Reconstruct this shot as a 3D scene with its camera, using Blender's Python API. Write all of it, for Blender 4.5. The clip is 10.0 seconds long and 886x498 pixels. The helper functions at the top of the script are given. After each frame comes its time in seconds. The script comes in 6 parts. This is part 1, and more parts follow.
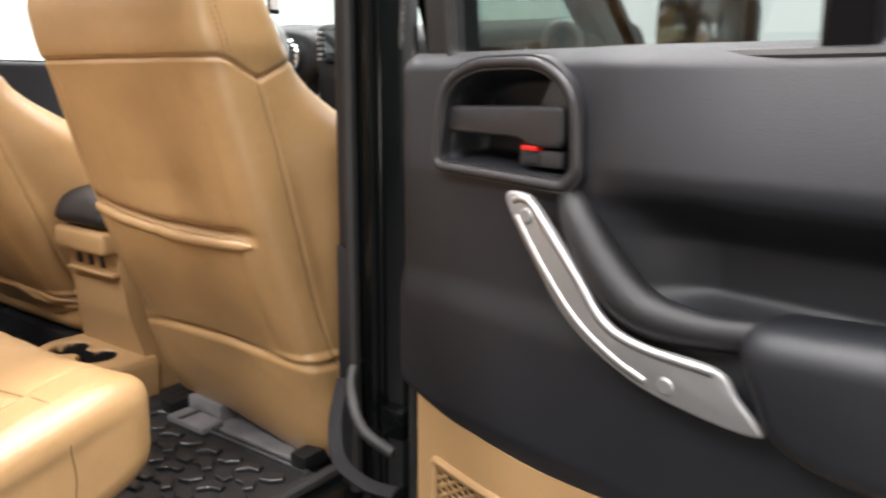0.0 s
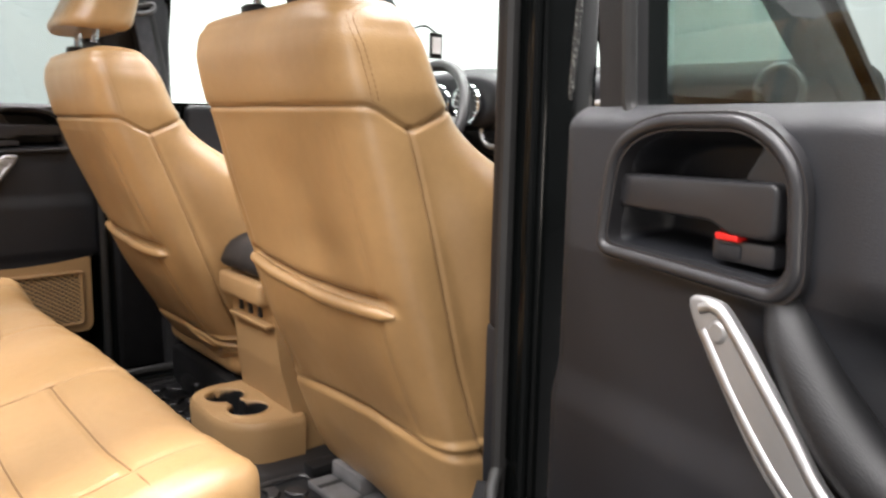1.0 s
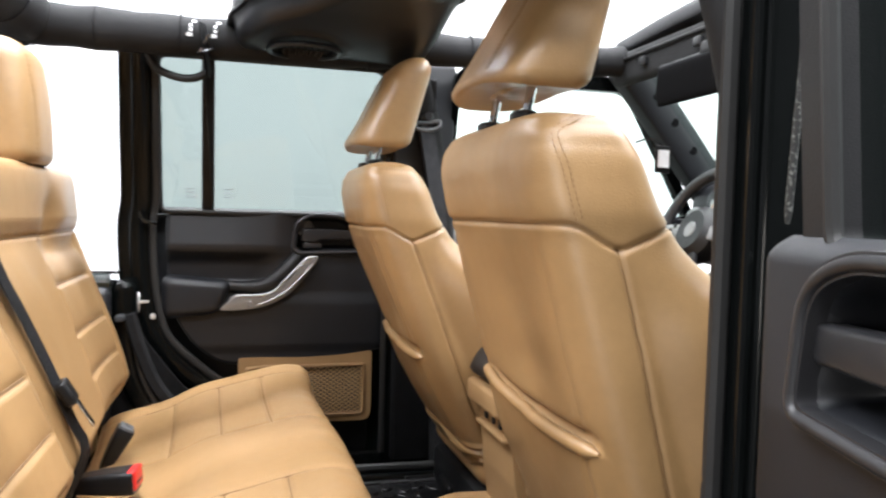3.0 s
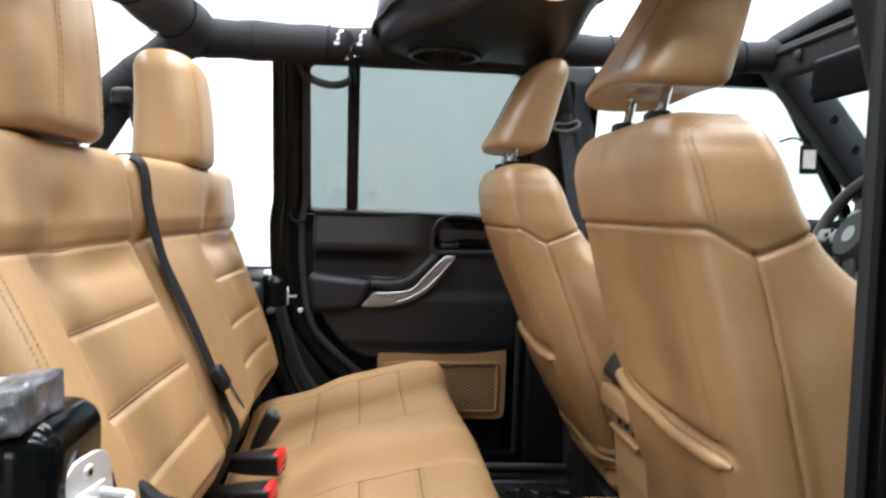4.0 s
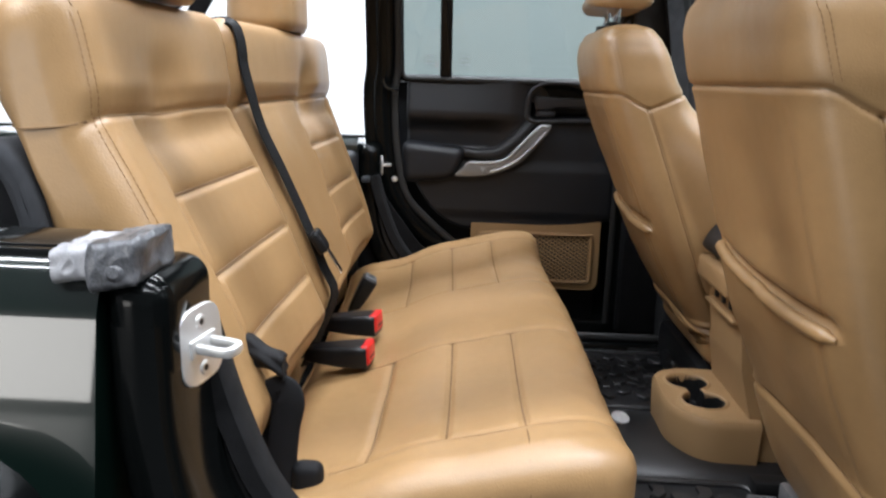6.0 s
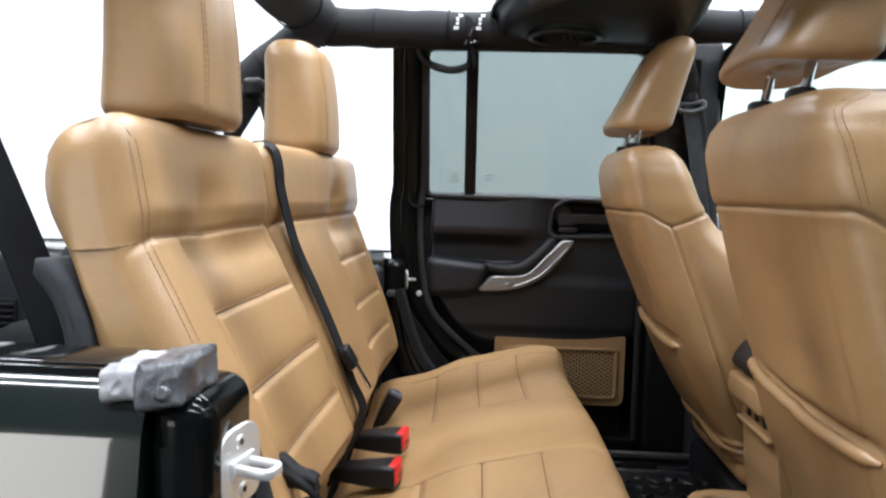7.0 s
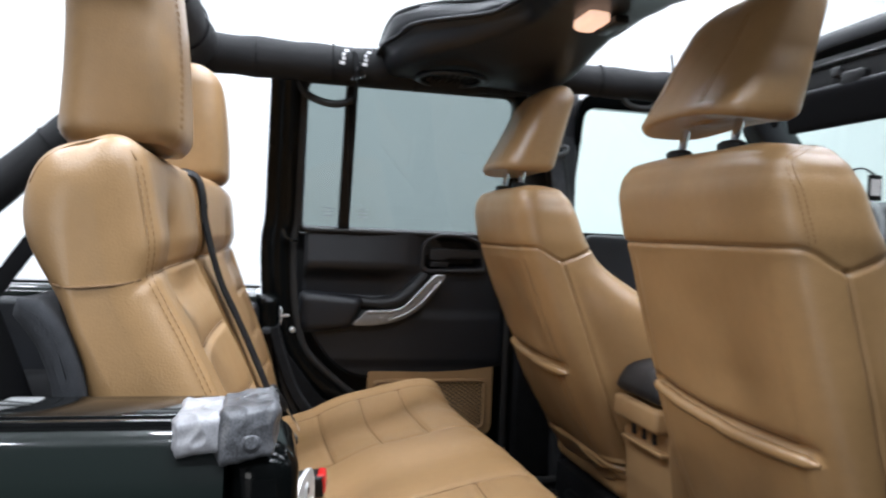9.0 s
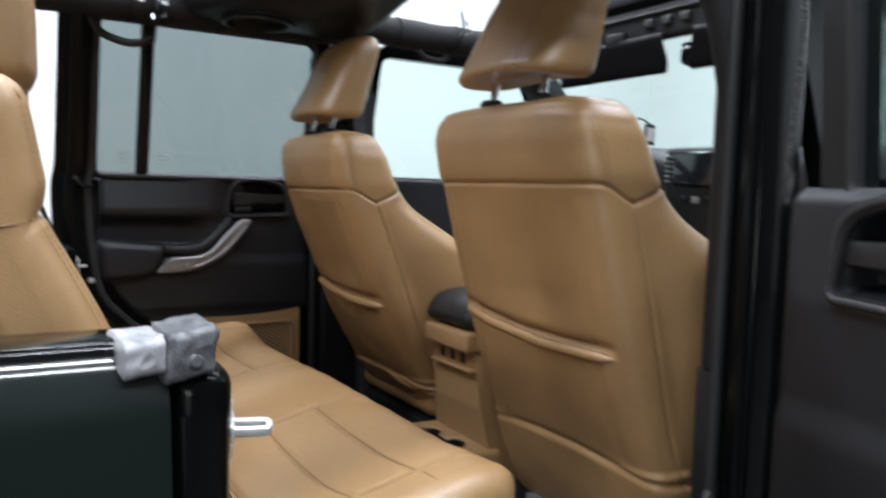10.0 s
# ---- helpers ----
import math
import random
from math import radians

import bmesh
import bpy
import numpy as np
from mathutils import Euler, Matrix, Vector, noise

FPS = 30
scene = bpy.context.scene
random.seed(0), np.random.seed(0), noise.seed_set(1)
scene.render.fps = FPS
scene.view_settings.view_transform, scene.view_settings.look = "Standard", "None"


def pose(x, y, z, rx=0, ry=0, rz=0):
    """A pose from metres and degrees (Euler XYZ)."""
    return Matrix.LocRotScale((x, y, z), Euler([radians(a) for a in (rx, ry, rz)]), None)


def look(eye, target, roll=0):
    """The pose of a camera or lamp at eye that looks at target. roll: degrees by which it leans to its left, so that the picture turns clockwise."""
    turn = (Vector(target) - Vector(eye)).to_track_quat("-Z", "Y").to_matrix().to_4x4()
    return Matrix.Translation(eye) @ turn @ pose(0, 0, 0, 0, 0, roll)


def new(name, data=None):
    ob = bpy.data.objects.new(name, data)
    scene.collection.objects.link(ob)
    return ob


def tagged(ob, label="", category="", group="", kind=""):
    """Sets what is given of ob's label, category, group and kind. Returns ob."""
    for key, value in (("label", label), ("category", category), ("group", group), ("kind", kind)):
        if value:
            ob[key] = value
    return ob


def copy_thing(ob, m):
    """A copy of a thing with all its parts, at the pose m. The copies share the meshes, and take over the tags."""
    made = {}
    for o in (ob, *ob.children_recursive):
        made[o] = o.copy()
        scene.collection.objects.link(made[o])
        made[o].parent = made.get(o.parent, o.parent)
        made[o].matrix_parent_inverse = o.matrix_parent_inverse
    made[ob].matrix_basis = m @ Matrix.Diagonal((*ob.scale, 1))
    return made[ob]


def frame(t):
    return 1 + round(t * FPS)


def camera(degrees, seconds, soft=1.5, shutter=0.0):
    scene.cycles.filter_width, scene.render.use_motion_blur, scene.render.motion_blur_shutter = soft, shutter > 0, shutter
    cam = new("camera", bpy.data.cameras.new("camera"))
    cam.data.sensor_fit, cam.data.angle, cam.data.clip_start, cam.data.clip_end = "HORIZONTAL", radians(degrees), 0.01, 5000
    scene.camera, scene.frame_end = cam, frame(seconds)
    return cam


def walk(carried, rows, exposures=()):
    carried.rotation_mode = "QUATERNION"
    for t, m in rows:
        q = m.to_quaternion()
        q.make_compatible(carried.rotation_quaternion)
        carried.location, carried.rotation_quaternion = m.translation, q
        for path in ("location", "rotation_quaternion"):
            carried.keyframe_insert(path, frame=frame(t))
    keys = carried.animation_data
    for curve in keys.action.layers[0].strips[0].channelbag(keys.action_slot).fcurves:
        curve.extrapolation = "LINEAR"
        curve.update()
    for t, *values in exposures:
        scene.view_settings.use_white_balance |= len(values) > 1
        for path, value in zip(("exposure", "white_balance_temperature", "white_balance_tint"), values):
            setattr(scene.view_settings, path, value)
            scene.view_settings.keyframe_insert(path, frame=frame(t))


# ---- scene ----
cam = camera(60.0, 10.0, soft=2.2, shutter=0.5)
PATH = [
    (0, (1.503, -0.005, 1.192), (0.342, 1.568, 0.77), 0.3),
    (0.5, (1.436, 0.095, 1.198), (0.058, 1.489, 0.801), 0.9),
    (1, (1.41, 0.164, 1.209), (-0.122, 1.408, 0.884), 1.1),
    (1.5, (1.404, 0.231, 1.215), (-0.272, 1.291, 0.958), 1.4),
    (2, (1.411, 0.28, 1.221), (-0.382, 1.148, 1.046), 1.7),
    (2.5, (1.418, 0.313, 1.229), (-0.459, 0.994, 1.123), 1.7),
    (3.8, (1.445, 0.342, 1.242), (-0.541, 0.565, 1.152), 1.8),
    (4, (1.446, 0.346, 1.238), (-0.546, 0.494, 1.139), 2.0),
    (4.5, (1.442, 0.349, 1.233), (-0.54, 0.38, 0.967), 2.0),
    (5, (1.43, 0.352, 1.221), (-0.516, 0.333, 0.757), 2.0),
    (5.2, (1.427, 0.348, 1.215), (-0.503, 0.321, 0.692), 2.1),
    (6.3, (1.439, 0.342, 1.23), (-0.527, 0.23, 0.877), 1.8),
    (6.5, (1.442, 0.338, 1.233), (-0.533, 0.21, 0.942), 1.9),
    (7, (1.449, 0.321, 1.236), (-0.541, 0.188, 1.088), 1.7),
    (7.5, (1.461, 0.272, 1.24), (-0.536, 0.169, 1.189), 1.9),
    (8, (1.444, 0.207, 1.235), (-0.556, 0.217, 1.221), 2.1),
    (8.5, (1.427, 0.137, 1.231), (-0.566, 0.296, 1.193), 2.3),
    (9, (1.438, 0.043, 1.227), (-0.513, 0.483, 1.189), 2.4),
    (9.5, (1.453, -0.055, 1.22), (-0.41, 0.67, 1.165), 2.2),
    (10, (1.492, -0.124, 1.21), (-0.221, 0.897, 1.059), 1.7),
]
EXPOSURE = [(0.0, 0.5, 6800, 14), (1.0, 0.52, 6750, 14), (2.5, 0.52, 6450, 12), (4.0, 0.02, 6150, 10), (5.0, -0.13, 6100, 10), (6.5, -0.2, 6050, 10), (7.5, -0.08, 6000, 10), (8.5, -0.3, 5950, 10), (9.5, -0.5, 5930, 10), (10.0, -0.54, 5930, 10)]
walk(cam, [(t, look(eye, target, roll)) for t, eye, target, roll in PATH], EXPOSURE)

# ---- light ----
world = bpy.data.worlds.new("studio_world")
scene.world = world
world.use_nodes = True
wn = world.node_tree.nodes
wn["Background"].inputs[0].default_value = (0.93, 0.97, 1.0, 1.0)
wn["Background"].inputs[1].default_value = 0.15
STRIP_WATTS = 345
STRIP_ROWS = {-3.6: 0.85, 1.0: 1.1, 5.4: 0.85}
STRIP_COLS = {-4.2: 0.75, -1.4: 1.1, 1.6: 1.0, 4.6: 1.0}


def softbox(name, x, y, z, sx, sy, power, target, tone=(0.98, 0.99, 1.0)):
    lamp = bpy.data.lights.new(name, "AREA")
    lamp.shape, lamp.size, lamp.size_y, lamp.energy = "RECTANGLE", sx, sy, power
    lamp.color = tone
    ob = new(name, lamp)
    ob.matrix_world = look((x, y, z), target)
    return ob


for row_x in (-4.2, -1.4, 1.6, 4.6):
    for row_y in (-3.6, 1.0, 5.4):
        softbox("strip_light", row_x, row_y, 6.05, 0.55, 3.4, STRIP_WATTS * STRIP_ROWS[row_y] * STRIP_COLS[row_x], (row_x, row_y + 1e-4, 0))

softbox("side_softbox", 6.9, -4.6, 0.95, 3.2, 1.7, 150, (0.0, -4.6, 0.95), (1.0, 0.94, 0.85))

# ---- materials ----


def mat(name, base, rough=0.5, metal=0.0, grain=0.0, grain_scale=300.0, vary=0.0, vary_scale=6.0, coat=0.0, spec=0.5, kind="noise", vary2=0.0, rough_vary=0.0):
    m = bpy.data.materials.new(name)
    m.use_nodes = True
    nt = m.node_tree
    b = nt.nodes["Principled BSDF"]
    b.inputs["Base Color"].default_value = (*base, 1)
    b.inputs["Roughness"].default_value = rough
    b.inputs["Metallic"].default_value = metal
    b.inputs["Specular IOR Level"].default_value = spec
    b.inputs["Coat Weight"].default_value = coat
    b.inputs["Coat Roughness"].default_value = 0.03
    b.inputs["Coat IOR"].default_value = 1.62
    tc = nt.nodes.new("ShaderNodeTexCoord")
    if vary or rough_vary:
        n1 = nt.nodes.new("ShaderNodeTexNoise")
        n1.inputs["Scale"].default_value = vary_scale
        n1.inputs["Detail"].default_value = 5
        nt.links.new(tc.outputs["Object"], n1.inputs["Vector"])
        if vary:
            n2 = nt.nodes.new("ShaderNodeTexNoise")
            n2.inputs["Scale"].default_value = vary_scale * 14
            n2.inputs["Detail"].default_value = 3
            nt.links.new(tc.outputs["Object"], n2.inputs["Vector"])
            mixf = nt.nodes.new("ShaderNodeMath")
            mixf.operation = "MULTIPLY_ADD"
            mixf.inputs[1].default_value = vary2
            nt.links.new(n2.outputs["Fac"], mixf.inputs[0])
            nt.links.new(n1.outputs["Fac"], mixf.inputs[2])
            ramp = nt.nodes.new("ShaderNodeMapRange")
            ramp.inputs[1].default_value = 0.3 + 0.5 * vary2
            ramp.inputs[2].default_value = 0.7 + 0.5 * vary2
            ramp.inputs[3].default_value = 1 - vary
            ramp.inputs[4].default_value = 1 + vary
            nt.links.new(mixf.outputs[0], ramp.inputs[0])
            mul = nt.nodes.new("ShaderNodeVectorMath")
            mul.operation = "SCALE"
            mul.inputs[0].default_value = base
            nt.links.new(ramp.outputs[0], mul.inputs["Scale"])
            nt.links.new(mul.outputs[0], b.inputs["Base Color"])
        if rough_vary:
            r2 = nt.nodes.new("ShaderNodeMapRange")
            r2.inputs[1].default_value, r2.inputs[2].default_value = 0.3, 0.7
            r2.inputs[3].default_value, r2.inputs[4].default_value = rough - rough_vary, rough + rough_vary
            nt.links.new(n1.outputs["Fac"], r2.inputs[0])
            nt.links.new(r2.outputs[0], b.inputs["Roughness"])
    if grain:
        g = nt.nodes.new("ShaderNodeTexVoronoi" if kind == "cells" else "ShaderNodeTexNoise")
        g.inputs["Scale"].default_value = grain_scale
        nt.links.new(tc.outputs["Object"], g.inputs["Vector"])
        bump = nt.nodes.new("ShaderNodeBump")
        bump.inputs["Strength"].default_value = grain
        bump.inputs["Distance"].default_value = 0.001
        nt.links.new(g.outputs["Distance" if kind == "cells" else "Fac"], bump.inputs["Height"])
        nt.links.new(bump.outputs[0], b.inputs["Normal"])
    return m


def glass_mat(name, tint, rough=0.0):
    m = bpy.data.materials.new(name)
    m.use_nodes = True
    nt = m.node_tree
    nt.nodes.remove(nt.nodes["Principled BSDF"])
    out = nt.nodes["Material Output"]
    tr = nt.nodes.new("ShaderNodeBsdfTransparent")
    tr.inputs[0].default_value = (*tint, 1)
    gl = nt.nodes.new("ShaderNodeBsdfGlossy")
    gl.inputs["Roughness"].default_value = rough
    fr = nt.nodes.new("ShaderNodeFresnel")
    fr.inputs[0].default_value = 1.5
    mx = nt.nodes.new("ShaderNodeMixShader")
    nt.links.new(fr.outputs[0], mx.inputs[0])
    nt.links.new(tr.outputs[0], mx.inputs[1])
    nt.links.new(gl.outputs[0], mx.inputs[2])
    nt.links.new(mx.outputs[0], out.inputs[0])
    return m


def glow_mat(name, colour, strength):
    m = bpy.data.materials.new(name)
    m.use_nodes = True
    b = m.node_tree.nodes["Principled BSDF"]
    b.inputs["Base Color"].default_value = (*colour, 1)
    b.inputs["Emission Color"].default_value = (*colour, 1)
    b.inputs["Emission Strength"].default_value = strength
    return m


LEATHER = mat("tan_leather", (0.316, 0.189, 0.081), 0.38, grain=0.2, grain_scale=420, kind="cells", vary=0.10, vary_scale=5, vary2=0.35, rough_vary=0.05, spec=0.75)

def soft_creases(m, scale, depth):
    """Adds slow, shallow unevenness under the fine grain of a material."""
    nt = m.node_tree
    b = nt.nodes["Principled BSDF"]
    fine = b.inputs["Normal"].links[0].from_node
    tc = nt.nodes.new("ShaderNodeTexCoord")
    mp = nt.nodes.new("ShaderNodeMapping")
    mp.inputs["Scale"].default_value = (1.0, 1.0, 0.55)
    n = nt.nodes.new("ShaderNodeTexNoise")
    n.inputs["Scale"].default_value = scale
    n.inputs["Detail"].default_value = 1
    n.inputs["Distortion"].default_value = 0.6
    bump = nt.nodes.new("ShaderNodeBump")
    bump.inputs["Strength"].default_value = 0.5
    bump.inputs["Distance"].default_value = depth
    nt.links.new(tc.outputs["Object"], mp.inputs["Vector"])
    nt.links.new(mp.outputs[0], n.inputs["Vector"])
    nt.links.new(n.outputs["Fac"], bump.inputs["Height"])
    nt.links.new(bump.outputs[0], fine.inputs["Normal"])


soft_creases(LEATHER, 13, 0.0024)
THREAD = mat("tan_thread", (0.26, 0.155, 0.07), 0.8)
# Dark brown of the seam lines, also used for shade in openings and folds.
SEAMSHADE = mat("dark_seam_and_shade", (0.175, 0.10, 0.043), 0.8)
WELT = mat("tan_piping", (0.32, 0.2, 0.09), 0.5, grain=0.2, grain_scale=500)
TANPLAST = mat("tan_plastic", (0.31, 0.188, 0.085), 0.5, grain=0.3, grain_scale=700, kind="cells", vary=0.05, vary_scale=8)
TRIM = mat("black_grained_plastic", (0.0072, 0.0082, 0.0108), 0.50, spec=0.46, grain=0.14, grain_scale=800, kind="cells", vary=0.12, vary_scale=9)
SOFT = mat("black_soft_vinyl", (0.0080, 0.0082, 0.0092), 0.50, spec=0.42, grain=0.2, grain_scale=700, kind="cells", vary=0.1, vary_scale=7)
# Lighter copy of the trim black; the band's sheen is in its colour.
BANDSHEEN = mat("black_band_sheen", (0.0135, 0.0145, 0.0175), 0.52, spec=0.50, grain=0.16, grain_scale=700, kind="cells", vary=0.12, vary_scale=9)
BARSHELL = mat("black_moulded_bar_plastic", (0.0085, 0.0095, 0.0120), 0.36, spec=0.50, grain=0.12, grain_scale=800, kind="cells", vary=0.1, vary_scale=9)
PLASTIC = mat("black_plastic", (0.0075, 0.0075, 0.008), 0.38, spec=0.25, vary=0.1, vary_scale=20, grain=0.1, grain_scale=900)
PAINT = mat("dark_green_black_paint", (0.0018, 0.0056, 0.0042), 0.28, spec=0.3, coat=1.0, vary=0.2, vary_scale=3)
JAMB = mat("black_jamb_paint", (0.0025, 0.003, 0.003), 0.15, spec=0.14, coat=0.04, vary=0.2, vary_scale=4)
FABRIC = mat("black_bar_fabric", (0.0110, 0.0112, 0.0122), 0.75, spec=0.35, grain=0.6, grain_scale=900, vary=0.18, vary_scale=14)
WEB = mat("black_belt_webbing", (0.006, 0.006, 0.007), 0.65, spec=0.2, grain=0.5, grain_scale=1400, vary=0.1, vary_scale=30)
CARPET = mat("black_carpet", (0.005, 0.005, 0.0055), 0.95, spec=0.15, grain=1.0, grain_scale=500, vary=0.3, vary_scale=25)
FELT = mat("dark_grey_felt", (0.022, 0.0235, 0.027), 0.95, grain=1.0, grain_scale=600, vary=0.25, vary_scale=40)
EDGEFELT = mat("black_felt_edging", (0.010, 0.010, 0.0108), 0.95, spec=0.2, grain=1.0, grain_scale=600, vary=0.25, vary_scale=40)
RUBBER = mat("black_rubber_mat", (0.016, 0.016, 0.017), 0.38, grain=0.3, grain_scale=500, vary=0.15, vary_scale=20)
SEAL = mat("black_rubber_seal", (0.01, 0.01, 0.01), 0.6, vary=0.1, vary_scale=30)
CHROME = mat("bright_chrome", (0.75, 0.76, 0.78), 0.12, metal=1.0, rough_vary=0.04, vary_scale=40)
ZINC = mat("zinc_plated_steel", (0.74, 0.74, 0.73), 0.42, metal=0.75, rough_vary=0.08, vary_scale=60)
SATIN = mat("satin_silver_plastic", (0.250, 0.248, 0.246), 0.42, metal=0.55, grain=0.05, grain_scale=900, vary=0.05, vary_scale=12)
SILVERLIP = mat("polished_silver_edge", (0.42, 0.42, 0.42), 0.46, metal=1.0)
RED = mat("red_plastic", (0.55, 0.012, 0.010), 0.4, vary=0.08, vary_scale=60)
WHITEMARK = mat("white_print", (0.75, 0.75, 0.76), 0.7, vary=0.1, vary_scale=90)
GREYMARK = mat("grey_print", (0.30, 0.34, 0.34), 0.7)
TAPE = mat("grey_protective_tape", (0.085, 0.087, 0.094), 0.34, grain=0.3, grain_scale=120, vary=0.6, vary_scale=38, vary2=0.8)
TRACK = mat("grey_track_steel", (0.17, 0.168, 0.172), 0.4, metal=0.4, vary=0.3, vary_scale=18)
VISORCLOTH = mat("black_visor_cloth", (0.0035, 0.0035, 0.004), 0.9, spec=0.06, grain=0.3, grain_scale=900)
HANDLE = mat("satin_black_handle_plastic", (0.020, 0.020, 0.022), 0.36, spec=0.5, vary=0.1, vary_scale=25, grain=0.08, grain_scale=900)
WHEELSKIN = mat("grey_sheen_wheel_leather", (0.03, 0.03, 0.032), 0.35, spec=0.5, grain=0.2, grain_scale=600, vary=0.1, vary_scale=20)
GREYPLAST = mat("dark_grey_plastic", (0.085, 0.088, 0.094), 0.4, vary=0.1, vary_scale=30, grain=0.2, grain_scale=700)
WALLDIM = mat("near_black_unseen_wall", (0.03, 0.03, 0.031), 0.8, vary=0.05, vary_scale=0.8)
WALLGREY = mat("charcoal_studio_paint", (0.12, 0.12, 0.123), 0.8, vary=0.05, vary_scale=0.8)
WALLWHITE = mat("white_studio_paint", (0.86, 0.87, 0.87), 0.8, vary=0.015, vary_scale=0.8)
FLOORGREY = mat("grey_studio_floor", (0.045, 0.045, 0.046), 0.45, vary=0.12, vary_scale=1.5, vary2=0.3, grain=0.1, grain_scale=60)
TINT = glass_mat("tinted_side_glass", (0.203, 0.240, 0.231))
CLEAR = glass_mat("clear_glass", (0.66, 0.76, 0.71))
LAMPGLOW = glow_mat("warm_dome_lamp", (1.0, 0.62, 0.42), 1.3)
RAILGLOSS = mat("polished_black_rail", (0.004, 0.0045, 0.0045), 0.10, spec=0.6, vary=0.1, vary_scale=20)
TAPELIGHT = mat("pale_grey_tape", (0.30, 0.30, 0.315), 0.34, grain=0.2, grain_scale=150, vary=0.25, vary_scale=45, vary2=0.6)
CEILING = mat("dark_studio_ceiling", (0.06, 0.06, 0.062), 0.9, vary=0.1, vary_scale=1)
SCREEN = mat("dark_screen", (0.01, 0.012, 0.015), 0.15, coat=0.5)
GAUGE = mat("gauge_face", (0.02, 0.02, 0.022), 0.4)



def speck_mat(name, dark, light, scale):
    """Worn rubber: pale flecks over a dark base."""
    m = mat(name, dark, 0.5)
    nt = m.node_tree
    tc = nt.nodes.new("ShaderNodeTexCoord")
    n = nt.nodes.new("ShaderNodeTexNoise")
    n.inputs["Scale"].default_value = scale
    n.inputs["Detail"].default_value = 4
    ramp = nt.nodes.new("ShaderNodeValToRGB")
    ramp.color_ramp.elements[0].position, ramp.color_ramp.elements[0].color = 0.54, (*dark, 1)
    ramp.color_ramp.elements[1].position, ramp.color_ramp.elements[1].color = 0.62, (*light, 1)
    nt.links.new(tc.outputs["Object"], n.inputs["Vector"])
    nt.links.new(n.outputs["Fac"], ramp.inputs[0])
    nt.links.new(ramp.outputs[0], nt.nodes["Principled BSDF"].inputs["Base Color"])
    return m


WORN = speck_mat("worn_speckled_seal", (0.012, 0.012, 0.012), (0.16, 0.165, 0.15), 260)

# ---- mesh helpers ----


def mesh_ob(name, verts, faces, material, parent=None, label="", smooth=True, world_m=None):
    me = bpy.data.meshes.new(name)
    me.from_pydata([tuple(v) for v in verts], [], [tuple(f) for f in faces])
    me.update()
    if smooth:
        me.polygons.foreach_set("use_smooth", [True] * len(me.polygons))
    if material:
        me.materials.append(material)
    ob = new(name, me)
    if parent:
        ob.parent = parent
    if world_m is not None:
        ob.matrix_basis = world_m
    if label:
        tagged(ob, label)
    return ob


def part(name, bm, material, parent, label="", smooth=True, m=None):
    """Link a bmesh as one mesh under a thing or a part."""
    me = bpy.data.meshes.new(name)
    bmesh.ops.recalc_face_normals(bm, faces=bm.faces)
    bm.to_mesh(me)
    bm.free()
    if smooth:
        me.polygons.foreach_set("use_smooth", [True] * len(me.polygons))
        me.set_sharp_from_angle(angle=radians(38))
    me.materials.append(material)
    ob = new(name, me)
    if parent:
        ob.parent = parent
    if m is not None:
        ob.matrix_basis = m
    if label:
        tagged(ob, label)
    return ob


def face_to(ob, d):
    """Turn a sheet of glass so that its front faces along d."""
    me = ob.data
    if me.polygons[0].normal.dot(Vector(d)) < 0:
        me.flip_normals()
    ob.visible_shadow = False
    return ob


def thing(name, label, category, group="", kind="", at=None):
    ob = new(name)
    ob.empty_display_size = 0.1
    if at is not None:
        ob.matrix_basis = at
    return tagged(ob, label, category, group, kind)


def box(x0, x1, y0, y1, z0, z1, r=0.004, seg=2):
    bm = bmesh.new()
    bmesh.ops.create_cube(bm, size=1)
    for v in bm.verts:
        v.co = Vector(((x0 + x1) / 2 + v.co.x * (x1 - x0), (y0 + y1) / 2 + v.co.y * (y1 - y0), (z0 + z1) / 2 + v.co.z * (z1 - z0)))
    if r:
        bmesh.ops.bevel(bm, geom=bm.edges[:], offset=min(r, 0.45 * min(x1 - x0, y1 - y0, z1 - z0)), segments=seg, profile=0.5, affect="EDGES")
    return bm


def rounded(pts, r, seg=6):
    """A 2D outline with its corners rounded; r is one radius or one for each corner."""
    out, n = [], len(pts)
    for i, p in enumerate(pts):
        p, a, b = Vector(p), Vector(pts[i - 1]), Vector(pts[(i + 1) % n])
        rr = r[i] if isinstance(r, (list, tuple)) else r
        da, db = (a - p), (b - p)
        rr = min(rr, da.length * 0.49, db.length * 0.49)
        s, e = p + da.normalized() * rr, p + db.normalized() * rr
        for k in range(seg + 1):
            t = k / seg
            out.append((s * (1 - t) ** 2 + p * 2 * t * (1 - t) + e * t * t)[:])
    return out


def plate(outline, depth, bevel=0.002, seg=2, holes=()):
    """A flat outline in local xz, extruded along -y by depth, front at y = 0."""
    bm = bmesh.new()
    vs = [bm.verts.new((p[0], 0, p[1])) for p in outline]
    f = bm.faces.new(vs)
    ext = bmesh.ops.extrude_face_region(bm, geom=[f])
    moved = [v for v in ext["geom"] if isinstance(v, bmesh.types.BMVert)]
    bmesh.ops.translate(bm, verts=moved, vec=(0, depth, 0))
    if bevel:
        edges = [e for e in bm.edges if abs(e.verts[0].co.y - e.verts[1].co.y) < 1e-7]
        bmesh.ops.bevel(bm, geom=edges, offset=bevel, segments=seg, profile=0.5, affect="EDGES")
    return bm


